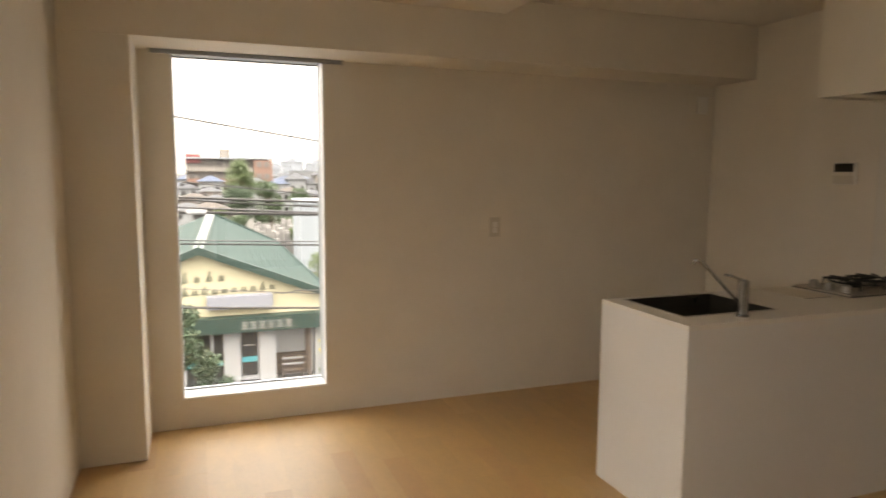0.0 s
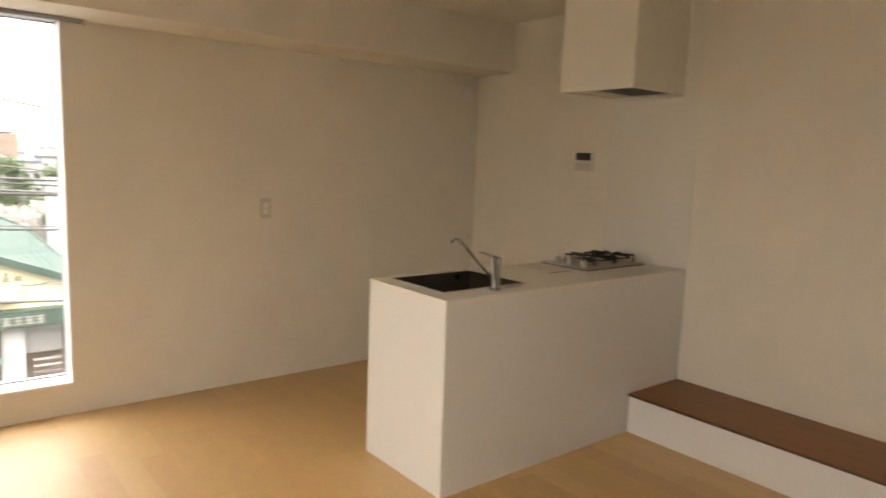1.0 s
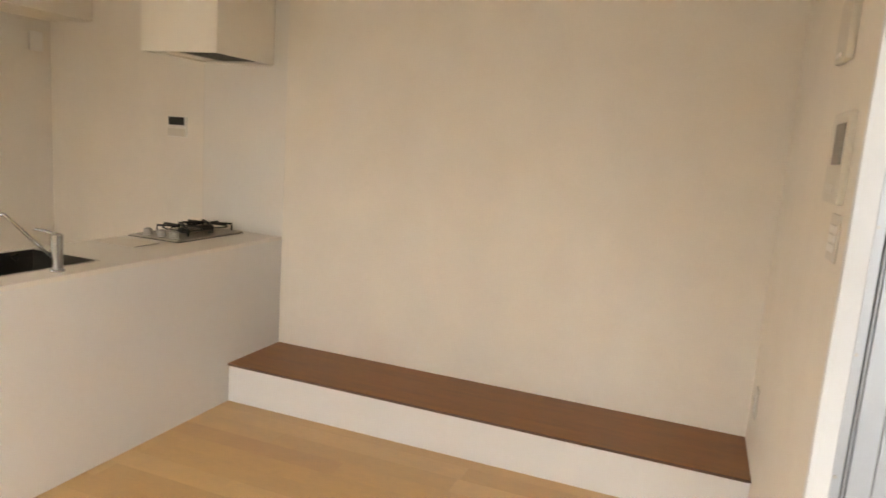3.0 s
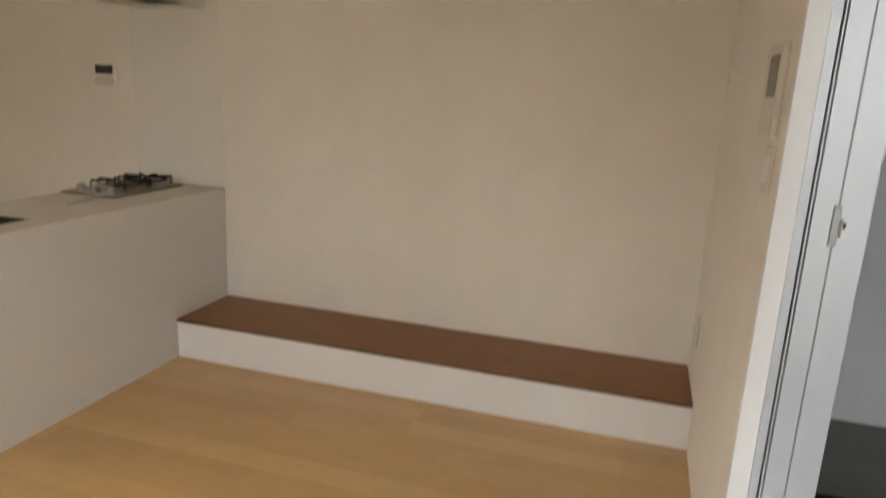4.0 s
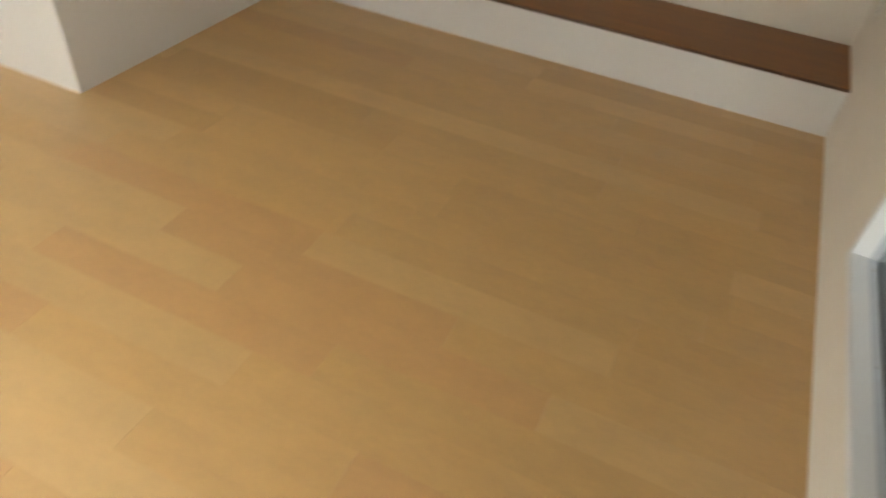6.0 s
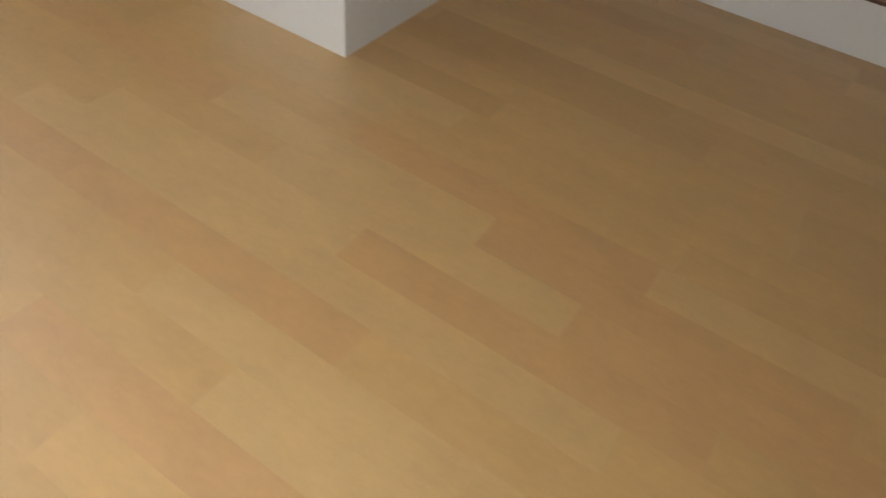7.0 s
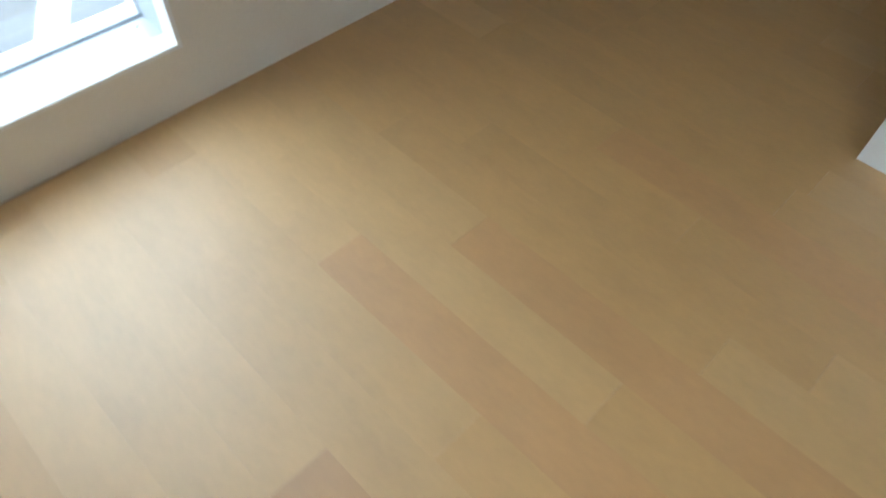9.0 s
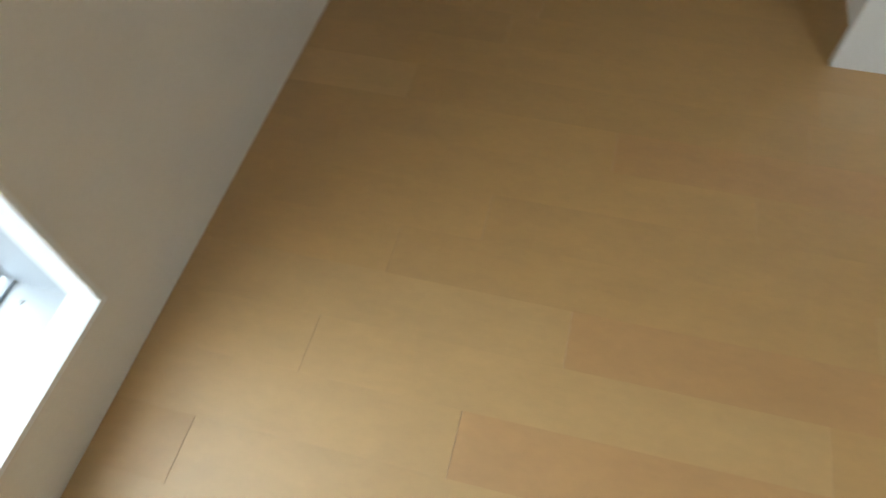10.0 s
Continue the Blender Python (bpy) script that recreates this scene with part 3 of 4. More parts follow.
hob = thing("gas_hob", (-0.305, 2.965, CH), "two-burner gas hob with black iron grates", "hob")
HX0, HX1, HY0, HY1 = -0.585, -0.07, 2.80, 3.13
part("plate", boxed(HX0, HX1, HY0, HY1, CH + 0.0005, CH + 0.012, bevel=0.003), M_HOBPLATE, hob, "dull steel plate")
part("plate_edge", boxed(HX0 - 0.004, HX1 + 0.004, HY0 - 0.004, HY1 + 0.004, CH + 0.0003, CH + 0.004, bevel=0.001), M_IRON, hob, "dark seal under the plate")
for kx in (-0.365, -0.175):
    bm = lathe(bmesh.new(), kx, 2.965, [(0.075, CH + 0.014), (0.07, CH + 0.018), (0.05, CH + 0.017), (0.048, CH + 0.016)], 28)
    tray = part("drip_tray", bm, M_HOBPLATE, hob, "steel drip ring")
    bm = lathe(bmesh.new(), kx, 2.965, [(0.036, CH + 0.016), (0.036, CH + 0.028), (0.03, CH + 0.034), (0.028, CH + 0.038), (0.01, CH + 0.039)], 24)
    part("burner_cap", bm, M_IRON, tray)
    bm = bmesh.new()
    zt = CH + 0.052
    for k in range(4):
        a = math.pi / 4 + k * math.pi / 2
        ca, sa = math.cos(a), math.sin(a)
        tube(bm, [(kx + 0.118 * ca, 2.965 + 0.15 * sa, CH + 0.014), (kx + 0.118 * ca, 2.965 + 0.15 * sa, zt), (kx + 0.03 * ca, 2.965 + 0.03 * sa, zt)], 0.0066, 6)
        a2 = k * math.pi / 2
        tube(bm, [(kx + 0.09 * math.cos(a2), 2.965 + 0.135 * math.sin(a2), zt - 0.012), (kx + 0.09 * math.cos(a2), 2.965 + 0.135 * math.sin(a2), zt + 0.001), (kx + 0.032 * math.cos(a2), 2.965 + 0.032 * math.sin(a2), zt + 0.001)], 0.006, 6)
    ring = [(kx + 0.09 * math.cos(a * math.pi / 12), 2.965 + 0.12 * math.sin(a * math.pi / 12), zt - 0.012) for a in range(25)]
    tube(bm, ring, 0.0045, 6)
    part("grate", bm, M_IRON, hob, "black cast-iron grate")
for ky in (2.87, 2.96, 3.05):
    kn = part("knob", lathe(bmesh.new(), -0.535, ky, [(0.026, CH + 0.012), (0.026, CH + 0.018), (0.023, CH + 0.021), (0.021, CH + 0.043), (0.018, CH + 0.046)], 20), M_KNOB, hob, "smoky grey control knob", smooth=False)
    part("pointer", boxed(-0.549, -0.521, ky - 0.003, ky + 0.003, CH + 0.046, CH + 0.05, bevel=0.001), M_KNOB, kn)

leaflet = thing("instruction_leaflet", (-0.735, 2.995, CH), "thin white leaflet lying on the worktop beside the hob", "leaflet")
bm = boxed(-0.82, -0.652, 2.853, 3.142, CH + 0.0006, CH + 0.0024, bevel=0.0006)
part("sheet", bm, M_PAPER, leaflet)
part("dark_edge", boxed(-0.822, -0.66, 2.848, 2.852, CH + 0.0005, CH + 0.003), M_INK, leaflet, "dark folded edge")

# ---- cooker hood ----
hood = thing("cooker_hood", (-0.24, 2.907, 1.82), "boxy cream-white cooker hood hung on the wall", "cooker hood")
h0, h1, hz = 2.662, 3.153, 1.82
for a in ((-0.48, -0.465, h0, h1), (-0.465, -0.001, h0, h0 + 0.015), (-0.465, -0.001, h1 - 0.015, h1)):
    part("hood_panel", boxed(*a, hz, HIGH_CEIL - 0.002, bevel=0.0015), M_HOOD, hood)
part("underside", boxed(-0.465, -0.001, h0 + 0.015, h1 - 0.015, hz + 0.012, hz + 0.02), M_HOOD, hood, "cream underside")
filt = part("grease_filter", boxed(-0.462, -0.1, h0 + 0.018, h0 + 0.27, hz + 0.004, hz + 0.0115, bevel=0.002), M_FILTER, hood, "dark grease filter panel")
for k in range(8):
    part("slat", boxed(-0.445 + 0.043 * k, -0.425 + 0.043 * k, h0 + 0.03, h0 + 0.258, hz + 0.001, hz + 0.0045, bevel=0.0008), M_FILTER, filt)
part("filter_edge", boxed(-0.462, -0.1, h0 + 0.27, h0 + 0.282, hz + 0.001, hz + 0.0115, bevel=0.001), M_STEEL, filt, "grey steel filter edge")
part("filter_handle", boxed(-0.40, -0.34, h0 + 0.30, h0 + 0.315, hz - 0.002, hz + 0.012, bevel=0.003), M_PLASTIC, hood)
part("flange", boxed(-0.03, -0.001, h0 + 0.016, h1 - 0.016, hz - 0.006, hz + 0.001, bevel=0.001), M_HOOD, hood, "cream rear flange")
kp = solid("kitchen_wall_panel", boxed(-0.0022, 0.0, CY0, CY1 - 0.002, CH, HIGH_CEIL - 0.001), M_PANEL, "smooth white wall panel behind the hob", "wall panel", kind="structure")
part("joint", boxed(-0.0016, 0.0, CY1 - 0.0018, CY1 + 0.001, CH, HIGH_CEIL - 0.001), M_PLASTIC_GREY, kp, "thin grey panel joint")

# ---- bench ----
bench = thing("low_bench", (-0.23, 1.285, 0), "low white built-in bench with a dark brown wooden top", "bench")
part("riser", boxed(-0.452, -0.435, 0.001, 2.569, 0.0, 0.2, bevel=0.001), M_LAMINATE, bench, "white front board")
part("rear_support", boxed(-0.03, -0.002, 0.001, 2.569, 0.0, 0.2), M_LAMINATE, bench)
top = part("bench_top", boxed(-0.461, -0.002, 0.001, 2.569, 0.2, 0.2135, bevel=0.0015), M_WALNUT, bench, "dark brown wooden top")
part("edge_strip", boxed(-0.4625, -0.4605, 0.001, 2.569, 0.2005, 0.2125), M_WALNUT_EDGE, top, "darker edge strip")

# ---- fittings on the walls ----
panel = thing("water_heater_remote", (0, 3.34, 1.375), "white water heater remote with a black display", "control panel")
part("case", boxed(-0.018, 0.0, 3.272, 3.412, 1.375, 1.5, bevel=0.004), M_PLASTIC, panel)
part("display", boxed(-0.0195, -0.0178, 3.283, 3.404, 1.447, 1.496, bevel=0.0005), M_SCREEN, panel, "black display")
fl = part("flap", boxed(-0.0205, -0.018, 3.276, 3.408, 1.381, 1.428, bevel=0.001), M_PLASTIC_GREY, panel, "hinged button flap")
for k in range(4):
    part("button", boxed(-0.0205, -0.018, 3.29 + 0.03 * k, 3.308 + 0.03 * k, 1.431, 1.442, bevel=0.001), M_PLASTIC_GREY, panel)


def wall_plate(name, x0, x1, y, s, z0, z1, label, cat, keys):
    """A plate on a wall facing s along y, with rockers or sockets."""
    p = thing(name, ((x0 + x1) / 2, y, z0), label, cat)
    ya, yb = sorted((y, y + s * 0.007))
    part("plate", boxed(x0, x1, ya, yb, z0, z1, bevel=0.0025), M_PLASTIC_GREY, p)
    n = len(keys)
    for k, kind in enumerate(keys):
        za = z0 + (z1 - z0) * (0.2 + 0.6 * k / n)
        zb = z0 + (z1 - z0) * (0.2 + 0.6 * (k + 1) / n) - 0.003
        ya, yb = sorted((y + s * 0.006, y + s * 0.0105))
        key = part("rocker" if kind == "r" else "socket", boxed(x0 + 0.02, x1 - 0.02, ya, yb, za, zb, bevel=0.0015), M_PLASTIC, p)
        if kind == "s":
            ya, yb = sorted((y + s * 0.0102, y + s * 0.0108))
            for dx in (-0.006, 0.006):
                xm = (x0 + x1) / 2 + dx
                part("slot", boxed(xm - 0.001, xm + 0.001, ya, yb, za + 0.006, zb - 0.006), M_BLACK, key)
    return p


wall_plate("switch_plate", -1.74, -1.667, NORTH, -1, 1.025, 1.148, "plain white double switch plate on the wall", "switch", ("r", "r"))
wall_plate("switch_plate", -1.39, -1.275, SOUTH, 1, 1.232, 1.352, "white switch plate beside the balcony door", "switch", ("r", "r", "r"))
wall_plate("wall_socket", -0.29, -0.215, SOUTH, 1, 0.405, 0.53, "white wall socket above the bench end", "socket", ("s", "s"))

vent = thing("air_inlet", (-0.105, NORTH, 1.85), "small white square air inlet near the corner", "air vent")
part("cover", boxed(-0.16, -0.065, NORTH - 0.014, NORTH, 1.85, 1.972, bevel=0.006), M_PLASTIC, vent)
for k in range(4):
    part("louvre", boxed(-0.15, -0.075, NORTH - 0.017, NORTH - 0.0135, 1.868 + 0.024 * k, 1.88 + 0.024 * k, bevel=0.001), M_PLASTIC, vent)
upper = thing("wall_vent", (-1.1, SOUTH, 1.75), "cream plastic wall vent box above the intercom", "air vent")
part("cover", boxed(-1.19, -1.02, SOUTH, SOUTH + 0.022, 1.755, 1.93, bevel=0.008), M_PLASTIC_GREY, upper)
part("pull_tab", boxed(-1.13, -1.08, SOUTH + 0.021, SOUTH + 0.028, 1.765, 1.778, bevel=0.002), M_PLASTIC, upper)

inter = thing("video_intercom", (-1.25, SOUTH, 1.37), "white video intercom with a grey screen", "intercom")
part("case", boxed(-1.37, -1.15, SOUTH, SOUTH + 0.018, 1.375, 1.61, bevel=0.006), M_PLASTIC_GREY, inter)
part("screen", boxed(-1.345, -1.215, SOUTH + 0.0175, SOUTH + 0.0195, 1.475, 1.58, bevel=0.001), M_SCREEN_GREY, inter, "grey screen")
part("speaker_grille", boxed(-1.345, -1.29, SOUTH + 0.0175, SOUTH + 0.019, 1.39, 1.45, bevel=0.001), M_PLASTIC_GREY, inter)
for k in range(3):
    part("button", boxed(-1.27 + 0.035 * k, -1.245 + 0.035 * k, SOUTH + 0.0175, SOUTH + 0.0205, 1.40, 1.425, bevel=0.002), M_PLASTIC_GREY, inter)

# ---- the street and the town outside the window ----
GZ = -7.4
ground = solid("ground", boxed(-1500, 1500, -800, 2500, GZ - 1, GZ), M_GROUND, "grey town ground reaching the horizon", "ground", kind="structure")
road = solid("road", boxed(-120, 120, 7.0, 26.5, GZ, GZ + 0.02), M_ASPHALT, "grey asphalt street below the window", "road", kind="structure")
crossing = thing("road_marking", (0, 17, GZ + 0.02), "worn white ladder crossing painted on the street", "road marking", kind="structure")
part("side_line", boxed(-12, 12, 16.68, 17.05, GZ + 0.02, GZ + 0.026), M_ROADPAINT, crossing)
part("centre_line", boxed(-30, 30, 19.3, 19.45, GZ + 0.02, GZ + 0.026), M_YELLOWPAINT, crossing, "faded yellow line")
for k in range(-4, 5):
    bm = bmesh.new()
    xa = -0.7 + 2.05 * k
    lo = [bm.verts.new(p) for p in ((xa, 17.05, GZ + 0.02), (xa + 0.74, 17.05, GZ + 0.02), (xa + 1.9, 19.2, GZ + 0.02), (xa + 1.16, 19.2, GZ + 0.02))]
    g = bmesh.ops.extrude_face_region(bm, geom=[bm.faces.new(lo)])
    bmesh.ops.translate(bm, verts=[v for v in g["geom"] if isinstance(v, bmesh.types.BMVert)], vec=(0, 0, 0.006))
    part("bar", bm, M_ROADPAINT, crossing)


def prism(bm, poly, y0, y1):
    """An upright slab with the outline poly, of (x, z)."""
    a = [bm.verts.new((x, y0, z)) for x, z in poly]
    b = [bm.verts.new((x, y1, z)) for x, z in poly]
    bm.faces.new(a)
    bm.faces.new(b[::-1])
    for i in range(len(poly)):
        j = (i + 1) % len(poly)
        bm.faces.new((a[i], b[i], b[j], a[j]))
    return bm


def slab(bm, corners, thick):
    """A sloping slab: its upper corners, and its thickness downwards."""
    up = [bm.verts.new(c) for c in corners]
    dn = [bm.verts.new((c[0], c[1], c[2] - thick)) for c in corners]
    bm.faces.new(up)
    bm.faces.new(dn[::-1])
    for i in range(len(corners)):
        j = (i + 1) % len(corners)
        bm.faces.new((up[i], dn[i], dn[j], up[j]))
    return bm


clinic = thing("clinic_building", (-3.4, 28.5, GZ), "cream gabled street building with a green metal roof", "building")
FY = 28.5
PX, PZ, EZ, RX, LX = -3.414, -1.55, -3.55, 1.75, -10.1
LZ = -4.15
AP, MID, BACK = (-2.75, 35.0, -0.62), (0.25, 33.86, -1.98), (2.6, 36.0, -5.2)
roof = part("roof", slab(bmesh.new(), [(PX, FY - 0.3, PZ), (RX, FY - 0.3, EZ), MID, AP], 0.08), M_GREENROOF, clinic, "green standing-seam roof")
for corners in ([(PX, FY - 0.3, PZ), AP, (LX, 41, LZ), (LX, FY - 0.3, LZ)], [(RX, FY - 0.3, EZ), BACK, MID], [MID, BACK, AP], [AP, BACK, (LX, 41, LZ)]):
    part("roof_slope", slab(bmesh.new(), corners, 0.08), M_GREENROOF, roof)
for k in range(1, 14):
    f = k / 14
    a, b = Vector((PX, FY - 0.3, PZ)).lerp(Vector((RX, FY - 0.3, EZ)), f), Vector(AP).lerp(Vector(MID), f)
    part("seam", tube(bmesh.new(), [a + Vector((0, 0, 0.015)), b + Vector((0, 0, 0.006))], 0.007, 5), M_GREENROOF, roof)
bm = bmesh.new()
slab(bm, [(PX - 0.2, FY - 0.34, PZ - 0.04), (PX + 0.2, FY - 0.34, PZ - 0.04), (AP[0] + 0.2, AP[1], AP[2] + 0.03), (AP[0] - 0.2, AP[1], AP[2] + 0.03)], 0.07)
part("ridge_cap", bm, M_RIDGE, roof, "pale ridge capping")
part("hip_cap", tube(bmesh.new(), [(AP[0], AP[1], AP[2] + 0.02), MID, (RX, FY - 0.3, EZ + 0.01)], 0.07, 6), M_GREENROOF, roof)
for xe, ze in ((RX, EZ), (LX, LZ)):
    part("bargeboard", prism(bmesh.new(), [(PX, PZ + 0.02), (xe, ze + 0.02), (xe, ze - 0.28), (PX, PZ - 0.28)], FY - 0.36, FY - 0.2), M_GREENTRIM, clinic, "dark green bargeboard")
part("gable_wall", prism(bmesh.new(), [(PX, PZ - 0.1), (RX, EZ - 0.1), (RX, -4.45), (LX, -4.45), (LX, LZ - 0.1)], FY, FY + 0.2), M_CREAM, clinic, "cream rendered gable")
aw = part("fascia", boxed(-7.5, 2.6, FY - 0.55, FY, -5.02, -4.39), M_GREENTRIM, clinic, "dark green fascia board")
for k in range(6):
    xa = -1.886 + 0.35 * k
    bm = boxed(xa, xa + 0.27, FY - 0.57, FY - 0.545, -4.64, -4.6)
    box(bm, xa + 0.02, xa + 0.25, FY - 0.57, FY - 0.545, -4.76, -4.72)
    box(bm, xa, xa + 0.27, FY - 0.57, FY - 0.545, -4.88, -4.84)
    box(bm, xa + 0.1, xa + 0.17, FY - 0.57, FY - 0.545, -4.84, -4.64)
    part("lettering_bar", bm, M_STONE, aw, "pale lettering reduced to bars")
sgn = part("sign_box", boxed(-3.158, -0.591, FY - 0.4, FY - 0.02, -4.07, -3.51, bevel=0.05), M_SIGN, clinic, "white box sign")
part("sign_band", boxed(-3.1, -0.65, FY - 0.412, FY - 0.398, -3.98, -3.95), M_FARCITY, sgn)
for letters, x0s, step, zc, hh in ((4, -4.1, 0.46, -2.99, 0.42), (10, -4.1, 0.375, -3.5, 0.34)):
    for k in range(letters):
        xa, zb = x0s + step * k, zc + 0.012 * k
        tall = hh if k in (0, 2, 8) else 0.55 * hh
        bm = prism(bmesh.new(), [(xa, zb), (xa + 0.075, zb), (xa + 0.075 + 0.4 * tall, zb + tall), (xa + 0.4 * tall, zb + tall)], FY - 0.03, FY)
        prism(bm, [(xa + 0.12, zb), (xa + 0.18, zb), (xa + 0.18 + 0.2 * hh, zb + 0.5 * hh), (xa + 0.12 + 0.2 * hh, zb + 0.5 * hh)], FY - 0.03, FY)
        prism(bm, [(xa + 0.04, zb), (xa + 0.3, zb + 0.015), (xa + 0.3, zb + 0.045), (xa + 0.04, zb + 0.035)], FY - 0.032, FY - 0.001)
        part("lettering_bar", bm, M_SIGNTEXT, clinic, "dark slanted lettering reduced to bars")
part("back_wall", boxed(LX + 0.3, RX - 0.3, FY + 1.2, 40.5, GZ, -4.45), M_WHITE_EXT, clinic, "white lower wall")
for xa, xb in ((-2.56, -1.93), (-1.14, -0.478), (-4.7, -4.0), (1.15, 1.4)):
    part("pillar", boxed(xa, xb, FY, FY + 0.5, GZ, -5.0), M_WHITE_EXT, clinic, "white pillar")
drr = part("shop_door", boxed(-1.93, -1.14, FY + 0.15, FY + 0.25, -7.2, -5.02), M_WHITE_EXT, clinic, "white-framed glass door")
part("door_glass", boxed(-1.85, -1.22, FY + 0.11, FY + 0.16, -7.0, -5.05), M_DARKGLASS, drr, "dark glass")
part("film_stripe", boxed(-1.84, -1.23, FY + 0.1, FY + 0.113, -6.42, -6.2), M_TEAL, drr, "teal stripe")
part("push_bar", boxed(-1.75, -1.35, FY + 0.05, FY + 0.1, -5.72, -5.69), M_STEEL, drr)
lw = part("shop_window", boxed(-4.0, -2.56, FY + 0.15, FY + 0.25, GZ, -5.02), M_DARKGLASS, clinic, "dark shop window")
part("window_post", boxed(-3.06, -2.94, FY + 0.1, FY + 0.2, GZ, -5.02), M_WHITE_EXT, lw)
part("film_stripe", boxed(-3.98, -2.57, FY + 0.135, FY + 0.148, -6.5, -6.28), M_TEAL, lw, "teal stripe")
part("porch_wall", boxed(-0.45, 0.85, FY + 0.9, FY + 1.1, -6.35, -5.05), M_WHITE_EXT, clinic, "white porch panel")
part("porch_shade", boxed(-0.45, 1.15, FY + 1.1, FY + 1.18, GZ, -5.02), M_BROWNWOOD, clinic, "brown porch back")
part("porch_post", boxed(0.86, 1.0, FY + 0.1, FY + 0.24, GZ, -5.02), M_BROWNWOOD, clinic, "brown wooden post")
bench_out = thing("porch_bench", (0.25, 28.9, GZ), "brown slatted bench under the porch", "bench")
for z in (-7.0, -6.75, -6.5):
    part("slat", boxed(-0.2, 0.7, 28.75, 28.8, z, z + 0.07), M_WHITE_EXT if z > -6.9 else M_BROWNWOOD, bench_out)
for xa in (-0.18, 0.62):
    part("leg", boxed(xa, xa + 0.07, 28.8, 28.9, GZ, -6.4), M_BROWNWOOD, bench_out)


def tree(x, y, h, r, material, label, n=1870, seed=1, leaf=0.210, base=0.35, squash=1.0):
    """Trunk, limbs and a loose crown of small leaf clumps."""
    rng = random.Random(seed)
    t = thing("tree", (x, y, GZ), label, "tree")
    bm = tube(bmesh.new(), [(x, y, GZ), (x + 0.1 * r, y, GZ + h * 0.3), (x, y + 0.05 * r, GZ + h * 0.6), (x + 0.05 * r, y, GZ + h * 0.85)], 0.035 * h, 8, 0.008 * h)
    lobes = []
    for k in range(9):
        a, f = rng.uniform(0, 6.28), rng.uniform(base, 0.95)
        reach = r * rng.uniform(0.35, 0.8) * (1.15 - 0.5 * f)
        p = Vector((x + reach * math.cos(a), y + reach * math.sin(a), GZ + h * f))
        tube(bm, [(x, y, GZ + h * f * 0.7), p], 0.012 * h, 5, 0.004 * h)
        lobes.append((p, r * rng.uniform(0.35, 0.6)))
    lobes.append((Vector((x, y, GZ + h * 0.9)), r * 0.45))
    part("trunk", bm, M_BARK, t)
    bm = bmesh.new()
    for k in range(n):
        c, rad = rng.choice(lobes)
        d = Vector((rng.gauss(0, 1), rng.gauss(0, 1), rng.gauss(0, 1))).normalized() * rad * rng.uniform(0.45, 1.12)
        d.z *= 0.8 * squash
        m = Matrix.Translation(c + d) @ Euler((rng.uniform(-1.2, 1.2), rng.uniform(-1.2, 1.2), rng.uniform(0, 6.28))).to_matrix().to_4x4()
        s = leaf * rng.uniform(0.5, 1.3)
        pts = [m @ Vector(q) for q in ((-s, 0, 0), (-0.3 * s, -0.5 * s, 0.12 * s), (s, 0, 0), (-0.1 * s, 0.5 * s, 0.1 * s))]
        v = [bm.verts.new(q) for q in pts]
        bm.faces.new((v[0], v[1], v[2]))
        bm.faces.new((v[0], v[2], v[3]))
    part("crown", bm, material, t)
    return t


tree(-4.25, 23.6, 4.5, 1.25, M_LEAF_DARK, "dense dark green garden tree before the street building", n=7500, seed=2, leaf=0.075, base=0.2)
tree(-3.1, 24.6, 2.5, 0.75, M_LEAF_DARK, "small dark shrub beside the shop window", n=2600, seed=9, leaf=0.07, base=0.2)
porch_shrub = tree(1.6, 27.4, 2.0, 0.5, M_LEAF_LIGHT, "small light green shrub with yellow flowers at the porch", n=700, seed=4, leaf=0.08, base=0.2)
flower_rng = random.Random(3)
bm = bmesh.new()
for k in range(70):
    a, q, z = flower_rng.uniform(0, 6.28), flower_rng.uniform(0.2, 0.55), GZ + flower_rng.uniform(0.6, 2.1)
    bmesh.ops.create_icosphere(bm, subdivisions=1, radius=0.045, matrix=Matrix.Translation((1.6 + q * math.cos(a), 27.4 + q * math.sin(a), z)))
tagged(part("flowers", bm, M_PLANTPOT, porch_shrub, "small yellow flowers"), kind="stuff")
tree(4.5, 46, 3.2, 0.9, M_LEAF_LIGHT, "light green leafy tree behind the building", n=5200, seed=5, leaf=0.07)
tree(1.9, 92, 6.9, 2.3, M_LEAF_DARK, "dark green spreading tree between the houses", n=13000, seed=6, leaf=0.1, base=0.35)
tree(6.1, 94, 7.3, 2.9, M_LEAF, "broad green tree between the houses", n=15000, seed=7, leaf=0.105, base=0.3)
tree(3.6, 116, 10.4, 3.0, M_LEAF_LIGHT, "tall light green tree before the apartment block", n=13000, seed=8, leaf=0.115, base=0.5)
tree(11.0, 99, 6.2, 1.9, M_LEAF, "rounded green tree among white houses", n=8500, seed=19, leaf=0.105, base=0.4)
tree(-0.9, 84, 4.4, 1.4, M_LEAF_LIGHT, "light green garden tree behind the green roof", n=5700, seed=12, leaf=0.087)
tree(-4.6, 104, 5.2, 2.0, M_LEAF, "rounded green garden tree beside a house", n=7000, seed=20, leaf=0.108, base=0.5)
tree(6.6, 70, 3.2, 1.5, M_LEAF_LIGHT, "low light green tree above the stones", n=5700, seed=14, leaf=0.087)
tree(1.2, 80, 3.6, 1.3, M_LEAF, "low green tree above the stones", n=5000, seed=15, leaf=0.087)
